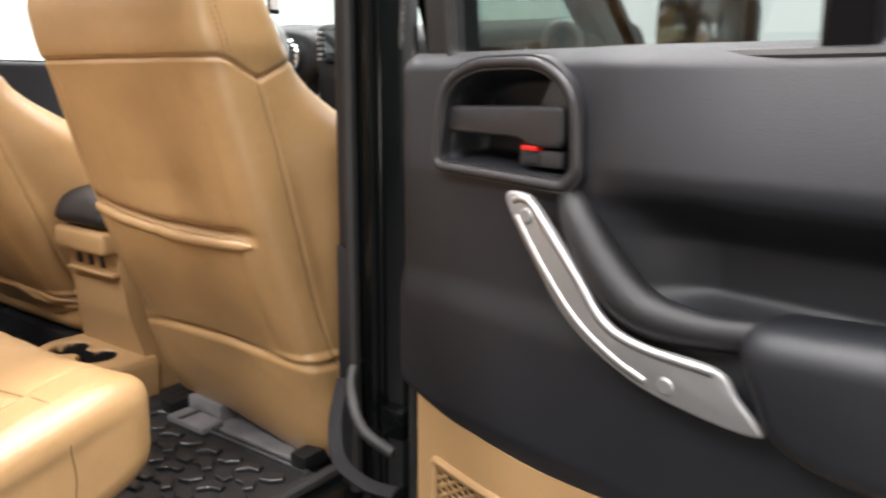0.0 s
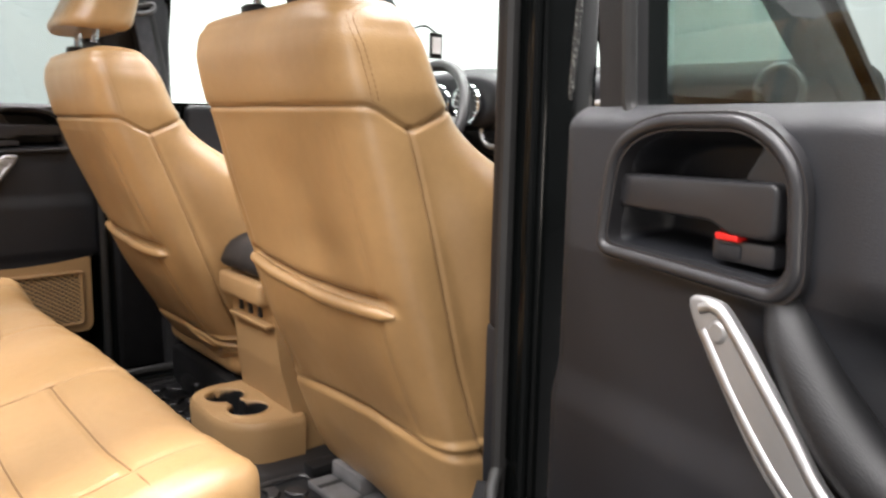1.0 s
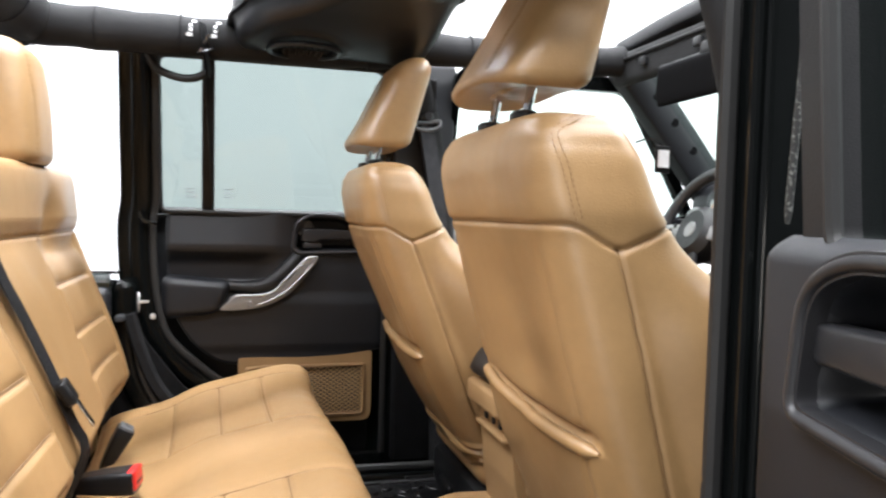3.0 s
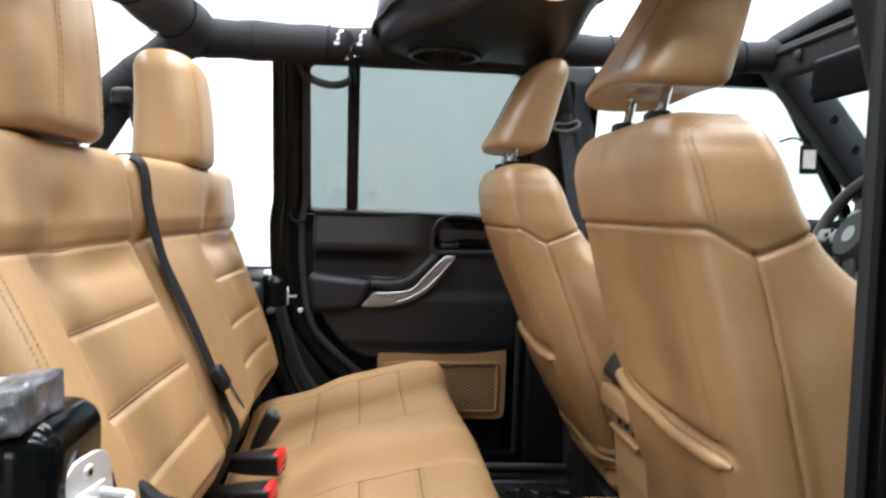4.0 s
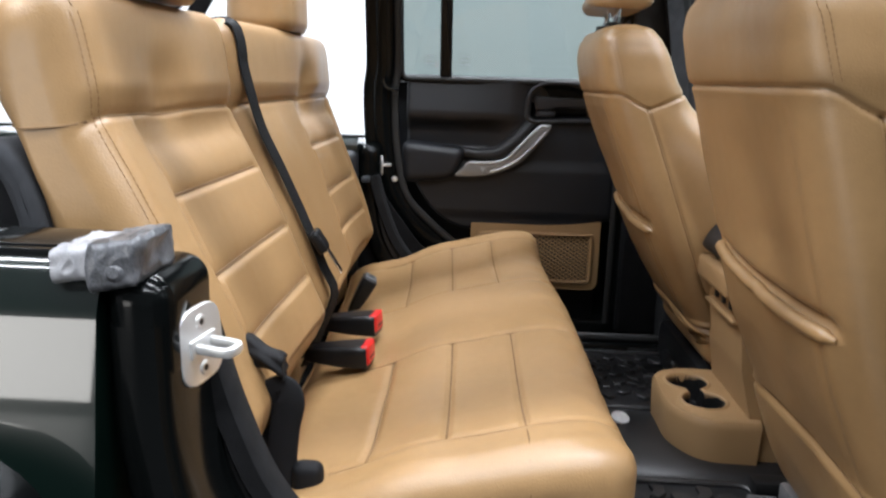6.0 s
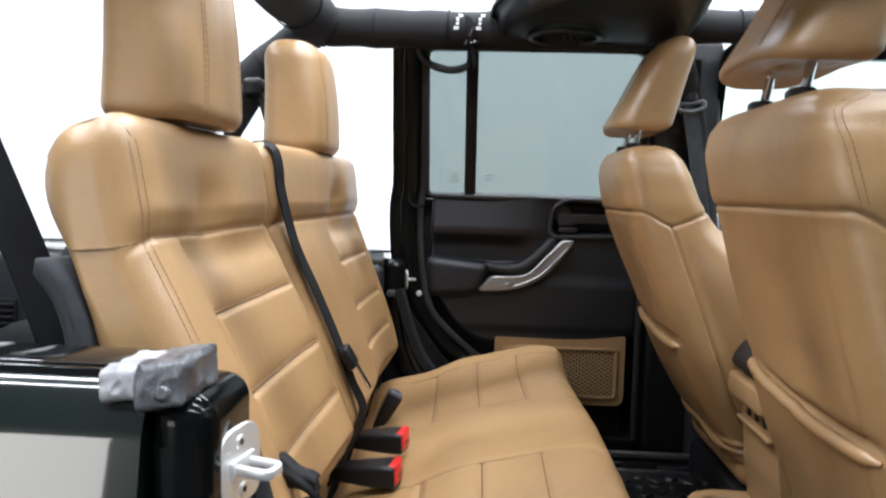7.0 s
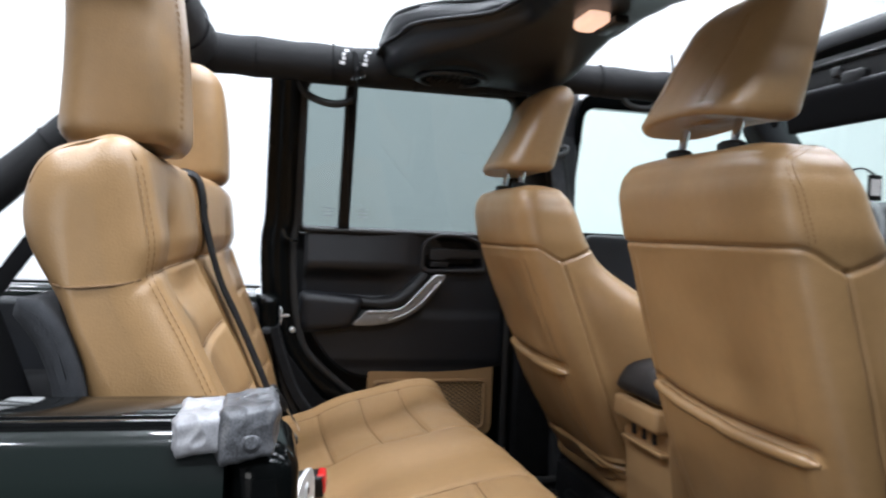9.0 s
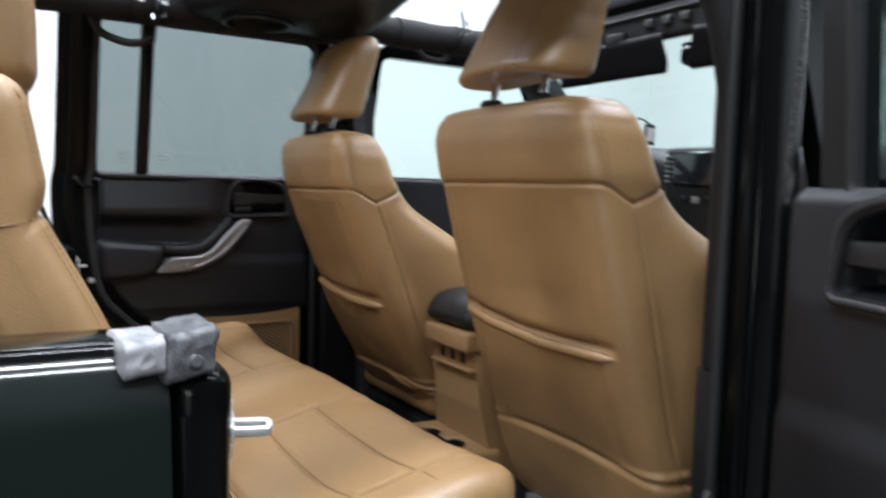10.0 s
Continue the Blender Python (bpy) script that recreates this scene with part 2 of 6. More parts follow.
def frame_plate(outer, inner, depth):
    """A ring between two outlines with the same number of points, in local xz, thickness along y."""
    n = len(outer)
    bm = bmesh.new()
    rows = []
    for pts, y in ((outer, 0), (inner, 0), (inner, depth), (outer, depth)):
        rows.append([bm.verts.new((p[0], y, p[1])) for p in pts])
    for k in range(4):
        a, b = rows[k], rows[(k + 1) % 4]
        for i in range(n):
            bm.faces.new((a[i], a[(i + 1) % n], b[(i + 1) % n], b[i]))
    return bm


def smooth_path(pts, per=8, closed=False):
    """Catmull-Rom through the points."""
    P = [Vector(p) for p in pts]
    n = len(P)
    out = []
    rng = n if closed else n - 1
    for i in range(rng):
        p0 = P[i - 1] if (closed or i > 0) else P[i] * 2 - P[i + 1]
        p1, p2 = P[i], P[(i + 1) % n]
        p3 = P[(i + 2) % n] if (closed or i + 2 < n) else p2 * 2 - p1
        for k in range(per):
            t = k / per
            out.append(0.5 * (2 * p1 + (p2 - p0) * t + (2 * p0 - 5 * p1 + 4 * p2 - p3) * t * t + (3 * p1 - p0 - 3 * p2 + p3) * t ** 3))
    if not closed:
        out.append(P[-1])
    return out


def tube(path, radius, sides=10, closed=False, flat=None, up=None, bm=None):
    """Sweep a round (or, with flat=(width, thickness), a strap-like) section along a path."""
    bm = bm or bmesh.new()
    n = len(path)
    rings = []
    ref = Vector(up) if up is not None else None
    last = None
    for i, p in enumerate(path):
        p = Vector(p)
        a = Vector(path[i - 1]) if (closed or i > 0) else p
        b = Vector(path[(i + 1) % n]) if (closed or i < n - 1) else p
        d = (b - a).normalized()
        if ref is not None:
            side = d.cross(ref).normalized()
        elif last is None:
            side = d.cross(Vector((0.13, 0.2, 0.97))).normalized()
        else:
            side = (last - d * last.dot(d)).normalized()
        last = side
        nor = side.cross(d).normalized()
        r = radius[i] if isinstance(radius, (list, tuple)) else radius
        ring_v = []
        for k in range(sides):
            t = 2 * math.pi * k / sides
            if flat:
                cx, cy = math.cos(t), math.sin(t)
                ox = flat[0] / 2 * math.copysign(abs(cx) ** (flat[2] if len(flat) > 2 else 0.35), cx)
                oy = flat[1] / 2 * math.copysign(abs(cy) ** (flat[3] if len(flat) > 2 else 0.6), cy)
            else:
                ox, oy = r * math.cos(t), r * math.sin(t)
            ring_v.append(bm.verts.new(p + side * ox + nor * oy))
        rings.append(ring_v)
    for i in range(n if closed else n - 1):
        a, b = rings[i], rings[(i + 1) % n]
        for k in range(sides):
            bm.faces.new((a[k], a[(k + 1) % sides], b[(k + 1) % sides], b[k]))
    if not closed:
        bm.faces.new(rings[0][::-1])
        bm.faces.new(rings[-1])
    return bm


def disc(centre, normal, radius, depth, seg=24, bevel=0.0, bm=None):
    """A short round plug whose outer face lies at centre."""
    bm = bm or bmesh.new()
    q = Vector(normal).normalized().to_track_quat("Z", "Y").to_matrix().to_4x4()
    m = Matrix.Translation(centre) @ q
    prof = [(0, 0), (radius - bevel, 0), (radius, -bevel), (radius, -depth)] if bevel else [(0, 0), (radius, 0), (radius, -depth)]
    rows = []
    for r, h in prof:
        if r == 0:
            rows.append([bm.verts.new(m @ Vector((0, 0, h)))])
        else:
            rows.append([bm.verts.new(m @ Vector((r * math.cos(2 * math.pi * k / seg), r * math.sin(2 * math.pi * k / seg), h))) for k in range(seg)])
    for a, b in zip(rows, rows[1:]):
        for k in range(seg):
            if len(a) == 1:
                bm.faces.new((a[0], b[k], b[(k + 1) % seg]))
            else:
                bm.faces.new((a[k], b[k], b[(k + 1) % seg], a[(k + 1) % seg]))
    return bm


def torus(centre, normal, R, r, seg=40, sides=10, bm=None):
    q = Vector(normal).normalized().to_track_quat("Z", "Y").to_matrix()
    path = [Vector(centre) + q @ Vector((R * math.cos(2 * math.pi * k / seg), R * math.sin(2 * math.pi * k / seg), 0)) for k in range(seg)]
    return tube(path, r, sides, closed=True, bm=bm)


def ellipse_ring(a, b, n, N):
    """N points, evenly spaced, on a superellipse; starts at the middle of the +t side."""
    t = np.linspace(0, 2 * np.pi, 4001)[:-1] + np.pi / 2
    c, s = np.cos(t), np.sin(t)
    x = a * np.sign(c) * np.abs(c) ** (2 / n)
    y = b * np.sign(s) * np.abs(s) ** (2 / n)
    x, y = np.append(x, x[0]), np.append(y, y[0])
    L = np.concatenate([[0], np.cumsum(np.hypot(np.diff(x), np.diff(y)))])
    q = np.linspace(0, L[-1], N + 1)[:-1]
    return np.interp(q, L, x), np.interp(q, L, y)


def grid_normals(V):
    du = np.roll(V, -1, 1) - np.roll(V, 1, 1)
    dv = np.empty_like(V)
    dv[1:-1] = V[2:] - V[:-2]
    dv[0], dv[-1] = V[1] - V[0], V[-1] - V[-2]
    n = np.cross(du, dv)
    return n / (np.linalg.norm(n, axis=2, keepdims=True) + 1e-12)


class Pad:
    """A stuffed body lofted along an axis: rows of rings, with relief pushed along the normals."""

    def __init__(self, rows, place, relief=None, lumps=0.0, lump_scale=9.0):
        # rows: (p, ring_s, ring_t); place(p, s, t) gives the point
        self.P = np.array([np.full(len(s), p) for p, s, t in rows])
        self.S = np.array([s for p, s, t in rows])
        self.T = np.array([t for p, s, t in rows])
        self.V = np.stack(place(self.P, self.S, self.T), axis=2)
        N = grid_normals(self.V)
        mid = self.V.mean(axis=1, keepdims=True)
        if ((self.V - mid) * N).sum() < 0:
            N, self.flip = -N, True
        else:
            self.flip = False
        d = np.zeros(self.P.shape)
        if relief is not None:
            d += relief(self.P, self.S, self.T)
        if lumps:
            fl = self.V.reshape(-1, 3)
            d += lumps * np.array([noise.noise(Vector(v) * lump_scale) for v in fl]).reshape(d.shape)
        self.V = self.V + N * d[..., None]
        self.N = N

    def build(self, name, material, parent, label=""):
        R, C = self.P.shape
        verts = self.V.reshape(-1, 3).tolist()
        faces = []
        for i in range(R - 1):
            for k in range(C):
                q = (i * C + k, i * C + (k + 1) % C, (i + 1) * C + (k + 1) % C, (i + 1) * C + k)
                faces.append(q[::-1] if self.flip else q)
        for i, rev in ((0, not self.flip), (R - 1, self.flip)):
            verts.append(self.V[i].mean(axis=0).tolist())
            c = len(verts) - 1
            for k in range(C):
                f = (c, i * C + k, i * C + (k + 1) % C)
                faces.append(f[::-1] if rev else f)
        return mesh_ob(name, verts, faces, material, parent, label)

    def on(self, targets, side=None, lift=0.0):
        """Points and normals of the surface nearest to local targets (p, s, t)."""
        out = []
        for p, s, t in targets:
            d = (self.P - p) ** 2 + (self.S - s) ** 2 + (self.T - t) ** 2
            i = np.unravel_index(np.argmin(d), d.shape)
            out.append((Vector(self.V[i] + self.N[i] * lift), Vector(self.N[i])))
        return out


def resample(pts, step):
    P = [Vector(p) for p in pts]
    L = [0.0]
    for a, b in zip(P, P[1:]):
        L.append(L[-1] + (b - a).length)
    out, n, j = [], max(2, int(L[-1] / step)), 0
    for k in range(n + 1):
        q = L[-1] * k / n
        while j < len(L) - 2 and L[j + 1] < q:
            j += 1
        f = (q - L[j]) / max(1e-9, L[j + 1] - L[j])
        out.append(P[j].lerp(P[j + 1], f))
    return out


def stitches(name, pad, targets, parent, step=0.0075, gap=0.35, w=0.0008, offsets=(0.0,)):
    """Rows of thread dashes along a seam of a pad."""
    bm = bmesh.new()
    base = pad.on(resample(targets, 0.004))
    pts = [b[0] for b in base]
    nor = [b[1] for b in base]
    # ease the steps of the grid
    for _ in range(6):
        pts = [pts[0]] + [(pts[i - 1] + pts[i] * 2 + pts[i + 1]) / 4 for i in range(1, len(pts) - 1)] + [pts[-1]]
    line = resample(pts, step)
    for off in offsets:
        for a, b in zip(line, line[1:]):
            d = b - a
            k = min(range(len(pts)), key=lambda q: (pts[q] - a).length_squared)
            n = nor[k]
            side = d.cross(n).normalized() * off
            a2, b2 = a + side + n * 0.0004, a + d * (1 - gap) + side + n * 0.0004
            t = d.cross(n).normalized() * w
            u = n * w * 0.8
            q = [bm.verts.new(v) for v in (a2 - t, a2 + t, b2 + t, b2 - t, a2 - t * 0.6 + u, a2 + t * 0.6 + u, b2 + t * 0.6 + u, b2 - t * 0.6 + u)]
            for f in ((4, 5, 6, 7), (0, 1, 5, 4), (1, 2, 6, 5), (2, 3, 7, 6), (3, 0, 4, 7)):
                bm.faces.new([q[i] for i in f])
    return part(name, bm, THREAD, parent, "darker tan seam stitching", smooth=False)


def piping(name, pad, targets, parent, r=0.0025, lift=0.0, material=None, label="", taper=False):
    base = pad.on(resample(targets, 0.006), lift=lift)
    pts = [b[0] for b in base]
    for _ in range(8):
        pts = [pts[0]] + [(pts[i - 1] + pts[i] * 2 + pts[i + 1]) / 4 for i in range(1, len(pts) - 1)] + [pts[-1]]
    line = resample(pts, 0.01)
    if taper:
        n = len(line) - 1
        r = [r * min(1.0, 0.3 + 0.35 * min(k, n - k)) for k in range(n + 1)]
    return part(name, tube(line, r, 10 if taper else 7), material or WELT, parent, label)


def groove(d, depth, w):
    return -depth * np.exp(-(d / w) ** 2)


def step01(x, a, b):
    t = np.clip((x - a) / (b - a), 0, 1)
    return t * t * (3 - 2 * t)


def cap_rows(rows, k=8):
    """Close a loft by shrinking its first and last ring."""
    def shrink(row):
        p, s, t = row
        cs, ct = s.mean(), t.mean()
        return [(p, cs + (s - cs) * f, ct + (t - ct) * f) for f in np.linspace(0.08, 0.94, k)]
    return shrink(rows[0]) + list(rows) + shrink(rows[-1])[::-1]


def box_rows(L0, L1, a, b, n, r, N, step=0.006):
    """Rings for a body from L0 to L1 with section half-sizes a, b and ends rounded by r."""
    rows = []
    for th in np.linspace(0, np.pi / 2, 7):
        d = r * (1 - np.sin(th))
        s, t = ellipse_ring(a - d, b - d, n, N)
        rows.append((L0 + r * (1 - np.cos(th)), s, t))
    for p in np.linspace(L0 + r, L1 - r, max(3, int((L1 - L0 - 2 * r) / step)))[1:-1]:
        s, t = ellipse_ring(a, b, n, N)
        rows.append((p, s, t))
    for th in np.linspace(np.pi / 2, 0, 7):
        d = r * (1 - np.sin(th))
        s, t = ellipse_ring(a - d, b - d, n, N)
        rows.append((L1 - r * (1 - np.cos(th)), s, t))
    return cap_rows(rows)

# ---- studio ----
ROOM = (-7.0, 7.0, -6.5, 8.5, 6.2)


def studio():
    x0, x1, y0, y1, h = ROOM
    g = part("ground", box(x0 - 0.2, x1 + 0.2, y0 - 0.2, y1 + 0.2, -0.1, 0.0, 0), FLOORGREY, None, smooth=False)
    tagged(g, "smooth dark grey painted studio floor", "floor", kind="structure")
    for nm, b in (("wall_north", (x0, x1, y1, y1 + 0.2)), ("wall_south", (x0, x1, y0 - 0.2, y0)), ("wall_west", (x0 - 0.2, x0, y0, y1)), ("wall_east", (x1, x1 + 0.2, y0, y1))):
        w = part(nm, box(b[0], b[1], b[2], b[3], 0.003, h - 0.003, 0), WALLWHITE, None, smooth=False)
        tagged(w, "plain bright white studio wall", "wall", kind="structure")
        if nm == "wall_south":
            w.data.materials[0] = WALLGREY
            tagged(w, "plain charcoal studio wall")
        # East wall is out of view; near black is chosen to keep reflections dark.
        if nm == "wall_east":
            w.data.materials[0] = WALLDIM
            tagged(w, "unseen studio wall coloured near black for dark reflections")
    # Unseen white reflector, added to brighten the open door's black trim.
    bp = part("reflector_panel", box(x0 + 0.1, 0.8, y0 + 0.02, y0 + 0.08, 0.2, 2.3, 0.01), WALLWHITE, None, smooth=False)
    tagged(bp, "unseen white reflector panel added along the south wall", "backdrop", kind="structure")
    c = part("ceiling", box(x0 - 0.2, x1 + 0.2, y0 - 0.2, y1 + 0.2, h, h + 0.1, 0), CEILING, None, smooth=False)
    tagged(c, "dark studio ceiling carrying rows of strip lights", "ceiling", kind="structure")


studio()

# ---- front seats ----


def curve1(z, zs, vs):
    """Smooth interpolation through a short table."""
    zs, vs = np.array(zs, float), np.array(vs, float)
    m = np.gradient(vs, zs)
    i = np.clip(np.searchsorted(zs, z) - 1, 0, len(zs) - 2)
    h = zs[i + 1] - zs[i]
    t = (z - zs[i]) / h
    return (2 * t ** 3 - 3 * t ** 2 + 1) * vs[i] + (t ** 3 - 2 * t ** 2 + t) * h * m[i] + (-2 * t ** 3 + 3 * t ** 2) * vs[i + 1] + (t ** 3 - t ** 2) * h * m[i + 1]


def headrest_pad(width, height, thick, lean, origin, taper=0.88, belly=0.01, foot=0.018, tuck=0.012, thin=0.16, arch=0.0):
    """Headrest body: leans by `lean` metres over its height; t points to the rear."""
    rows = []
    N = 110
    for p in np.concatenate([[0, 0.003, 0.008, 0.015], np.linspace(0.024, height - 0.045, 26), height - 0.045 * (1 - np.sin(np.linspace(0.15, np.pi / 2, 9)))]):
        q = p / height
        low = min(1, p / foot)
        a = width * (1 - (1 - taper) * q ** 2) - tuck * (1 - low) ** 2
        b = thick * (1 - thin * q) - tuck * (1 - low) ** 2
        top = max(0, (p - (height - 0.045)) / 0.045)
        d = 0.04 * (1 - math.sqrt(max(0, 1 - top * top)))
        s, t = ellipse_ring(a - d, max(0.006, b - d), 3.4, N)
        rows.append((p, s, t))
    rows = cap_rows(rows)
    ox, oy, oz = origin

    def place(p, s, t):
        q = p / height
        lift = arch * np.clip(1 - (s / width) ** 2, 0, 1) * np.clip(1 - p / 0.10, 0, 1) ** 2
        return ox + s, oy + lean * q - belly * np.sin(np.pi * q) - t, oz + p + lift

    def relief(p, s, t):
        d = np.zeros_like(p)
        for sx in (-0.55 * width, 0.55 * width):
            d += groove(s - sx, 0.0006, 0.003)
        d += 0.0006 * np.exp(-((np.abs(s) - 0.3 * width) / (0.25 * width)) ** 2)
        return d

    return Pad(rows, place, relief, lumps=0.0012, lump_scale=11)


def ring_guide(x, y, z):
    """Oval collar round a headrest post."""
    bm = disc((0, 0, 0), (0, 0, 1), 0.016, 0.022, 28, 0.004)
    for v in bm.verts:
        v.co = Vector((x + v.co.x * 1.75, y + v.co.y * 1.15, z + v.co.z))
    return bm


def front_seat(folds=False):
    """Tan bucket seat, origin on the floor under the middle of the back; rear faces -y."""
    seat = thing("bucket_seat", "tan leather bucket seat with a map pocket on its back", "car seat", "front seats")
    zs = [0.502, 0.58, 0.75, 0.95, 1.10, 1.20, 1.275, 1.322, 1.350, 1.365, 1.372]
    av = [0.236, 0.245, 0.248, 0.250, 0.247, 0.244, 0.240, 0.232, 0.216, 0.190, 0.140]
    bv = [0.080, 0.098, 0.105, 0.108, 0.106, 0.103, 0.099, 0.090, 0.074, 0.054, 0.026]
    N = 400
    rows = []
    for z in np.concatenate([np.linspace(0.546, 1.322, 240), np.linspace(1.325, 1.372, 18)]):
        s, t = ellipse_ring(float(curve1(z, zs, av)), float(curve1(z, zs, bv)), 5.0, N)
        bol = float(step01(z, 0.60, 0.85) * (1 - step01(z, 1.07, 1.215)))
        thin = 1 - 0.25 * float(step01(z, 1.19, 1.26)) * step01(-t, 0.0, 0.05)
        fr = step01(-t, -0.01, 0.07)
        rows.append((z, s * (1 + 0.23 * bol * fr), t * thin * (1 + 1.1 * bol * fr * step01(np.abs(s), 0.10, 0.18))))
    rows = cap_rows(rows)

    def yc(z):
        return 0.793 + 0.33 * (1.21 - z) - 0.006 * np.sin(np.pi * np.clip((z - 0.53) / 0.85, 0, 1))

    def place(p, s, t):
        if folds:
            return s, yc(p) - 0.765 - t + 0.15 * np.clip(1.2 - p, 0, 1), p + 0.055 * (1 - step01(p, 0.55, 0.78))
        return s - 0.012 * step01(-s, 0.06, 0.20), yc(p) - 0.765 - t, p - 0.036 * step01(s, -0.12, 0.20) * (1 - step01(p, 0.56, 0.72))

    def zseam(s, t):
        z = 1.228 - 0.030 * (1 - step01(t, 0.008, 0.074))
        return np.where(t < 0.015, 1.198 + 0.36 * np.clip(0.012 - t, 0, 0.2), z)

    def relief(p, s, t):
        rear = step01(t, -0.01, 0.03)
        d = groove(p - zseam(s, t), 0.005, 0.0036)
        d += 0.004 * step01(p, 1.205, 1.25)
        side = step01(np.abs(s), 0.14, 0.18)
        tl = 0.036 - 0.021 * step01(p, 0.8, 1.2)
        d += side * groove(t - tl, 0.0045, 0.0034) * (1 - step01(p, 1.2, 1.206))
        zp = 0.937 + 0.024 * np.clip(-s / 0.2, 0, 2) ** 1.4
        inp = rear * (1 - step01(np.abs(s), 0.190, 0.225))
        d += inp * 0.009 * (1 - step01(p, zp - 0.006, zp + 0.004)) * step01(p, 0.72, 0.88)
        d += inp * groove(p - zp - 0.013, 0.011, 0.010)
        d += rear * groove(p - (0.735 - 0.05 * (s / 0.22) ** 2 * 0.4), 0.006, 0.006)
        d += rear * 0.006 * (1 - step01(p, 0.72, 0.735))
        d += rear * groove(np.abs(s) - 0.182, 0.0022, 0.009) * (1 - step01(p, 1.19, 1.215)) * step01(p, 0.72, 0.76)
        d -= rear * 0.010 * np.exp(-((s - 0.03) / 0.09) ** 2) * step01(p, 0.95, 1.03) * (1 - step01(p, 1.10, 1.22))
        # slack folds along the lower hem
        d += rear * 0.0004 * np.sin(s * 60 + p * 90) * np.exp(-((p - 0.70) / 0.035) ** 2) * step01(s, 0.02, 0.15)
        if folds:
            slack = rear * step01(s, 0.03, 0.17)
            d += slack * 0.0045 * np.sin((p + 0.32 * s) * 230) * np.exp(-((p - 0.715 + 0.10 * s) / 0.022) ** 2)
            d += slack * 0.003 * np.sin((p - 0.55 * s) * 150 + 1.0) * np.exp(-((p - 0.655) / 0.03) ** 2)
            d -= rear * 0.004 * np.exp(-((p - 0.60 - 0.25 * (s + 0.1)) / 0.02) ** 2)
        return d

    pad = Pad(rows, place, relief, lumps=0.0022, lump_scale=11)
    back = pad.build("backrest", LEATHER, seat)
    piping("pocket_edge", pad, [(0.937 + 0.024 * max(0, -x / 0.2) ** 1.4, x, 0.108) for x in np.linspace(-0.225, 0.215, 40)], back, 0.0105, 0.0015, LEATHER, "rolled tan leather pocket edge", True)
    # Dark tube above the pocket edge stands for the shade inside the opening.
    piping("pocket_mouth_shade", pad, [(0.951 + 0.024 * max(0, -x / 0.2) ** 1.4, x, 0.108) for x in np.linspace(-0.19, 0.17, 40)], back, 0.0042, -0.002, SEAMSHADE, "dark tube standing for the shade in the pocket opening")
    for sx in (-1, 1):
        stitches("stitching", pad, [(z, sx * (0.240 - 0.012 * step01(z, 1.28, 1.345)), 0.056) for z in np.linspace(1.234, 1.345, 40)] + [(1.352, sx * 0.216, 0.030), (1.360, sx * 0.206, 0.005), (1.366, sx * 0.195, -0.030)], back, offsets=(-0.004, 0.004))
        piping("side_seam", pad, [(z, sx * 0.24, 0.036 - 0.021 * float(step01(z, 0.8, 1.2))) for z in np.linspace(0.56, 1.195, 90)], back, 0.0009, 0.0002, SEAMSHADE)
        piping("corner_seam", pad, [(1.228 - 0.030 * (1 - float(step01(t, 0.008, 0.074))), sx * s, t) for s, t in ((0.215, 0.098), (0.228, 0.085), (0.236, 0.070), (0.241, 0.055), (0.243, 0.045), (0.244, 0.035), (0.244, 0.025), (0.244, 0.013))], back, 0.0009, 0.0002, SEAMSHADE)
        piping("shoulder_seam", pad, [(1.198 + 0.36 * (0.012 - t), sx * 0.235, t) for t in np.linspace(0.012, -0.085, 20)], back, 0.0009, 0.0002, SEAMSHADE)
    piping("yoke_seam", pad, [(1.228, x, 0.10) for x in np.linspace(-0.215, 0.215, 80)], back, 0.0009, 0.0002, SEAMSHADE)
    piping("hem_seam", pad, [(0.735 - 0.02 * (x / 0.22) ** 2, x, 0.11) for x in np.linspace(-0.21, 0.21, 60)], back, 0.0010, 0.0003, SEAMSHADE)
    hem_y, hem_z, hem_drop = (0.096, 0.055, 0.0) if folds else (0.0, 0.0, 0.036)
    part("base_hem", tube([Vector((x, yc(0.55) - 0.765 - 0.091 + hem_y + 0.012 * (abs(x) / 0.215) ** 6, 0.551 + hem_z - hem_drop * float(step01(x, -0.12, 0.20)))) for x in np.linspace(-0.215, 0.215, 30)], 0.0042, 8), WELT, back, "light tan hem piping")
    # cushion
    cr = box_rows(-0.245, 0.245, 0.225, 0.085, 4.0, 0.05, 80, 0.02)
    Pad(cr, lambda p, s, t: (p, 0.42 + s, 0.70 + t + 0.04 * s), None, 0.003, 8).build("seat_cushion", LEATHER, seat)
    part("seat_base", box(-0.21, 0.21, 0.19, 0.60, 0.503, 0.62, 0.02), PLASTIC, seat)
    for sx in (-0.2, 0.2):
        part("seat_rail", box(sx - 0.02, sx + 0.02, 0.10, 0.66, 0.501, 0.535, 0.006), PLASTIC, seat)
    # headrest
    hp = headrest_pad(0.139, 0.222, 0.078, 0.090, (0.0, -0.040, 1.409), belly=0.002, thin=0.36, arch=0.010) if folds else headrest_pad(0.147, 0.222, 0.082, 0.086, (-0.005, -0.042, 1.409), belly=0.002, thin=0.42, arch=0.015)
    hr = hp.build("headrest", LEATHER, seat)
    for sx in (-0.0765, 0.0765):
        stitches("stitching", hp, [(p, sx, 0.06) for p in np.linspace(0.02, 0.17, 40)], hr, offsets=(-0.0035, 0.0035))
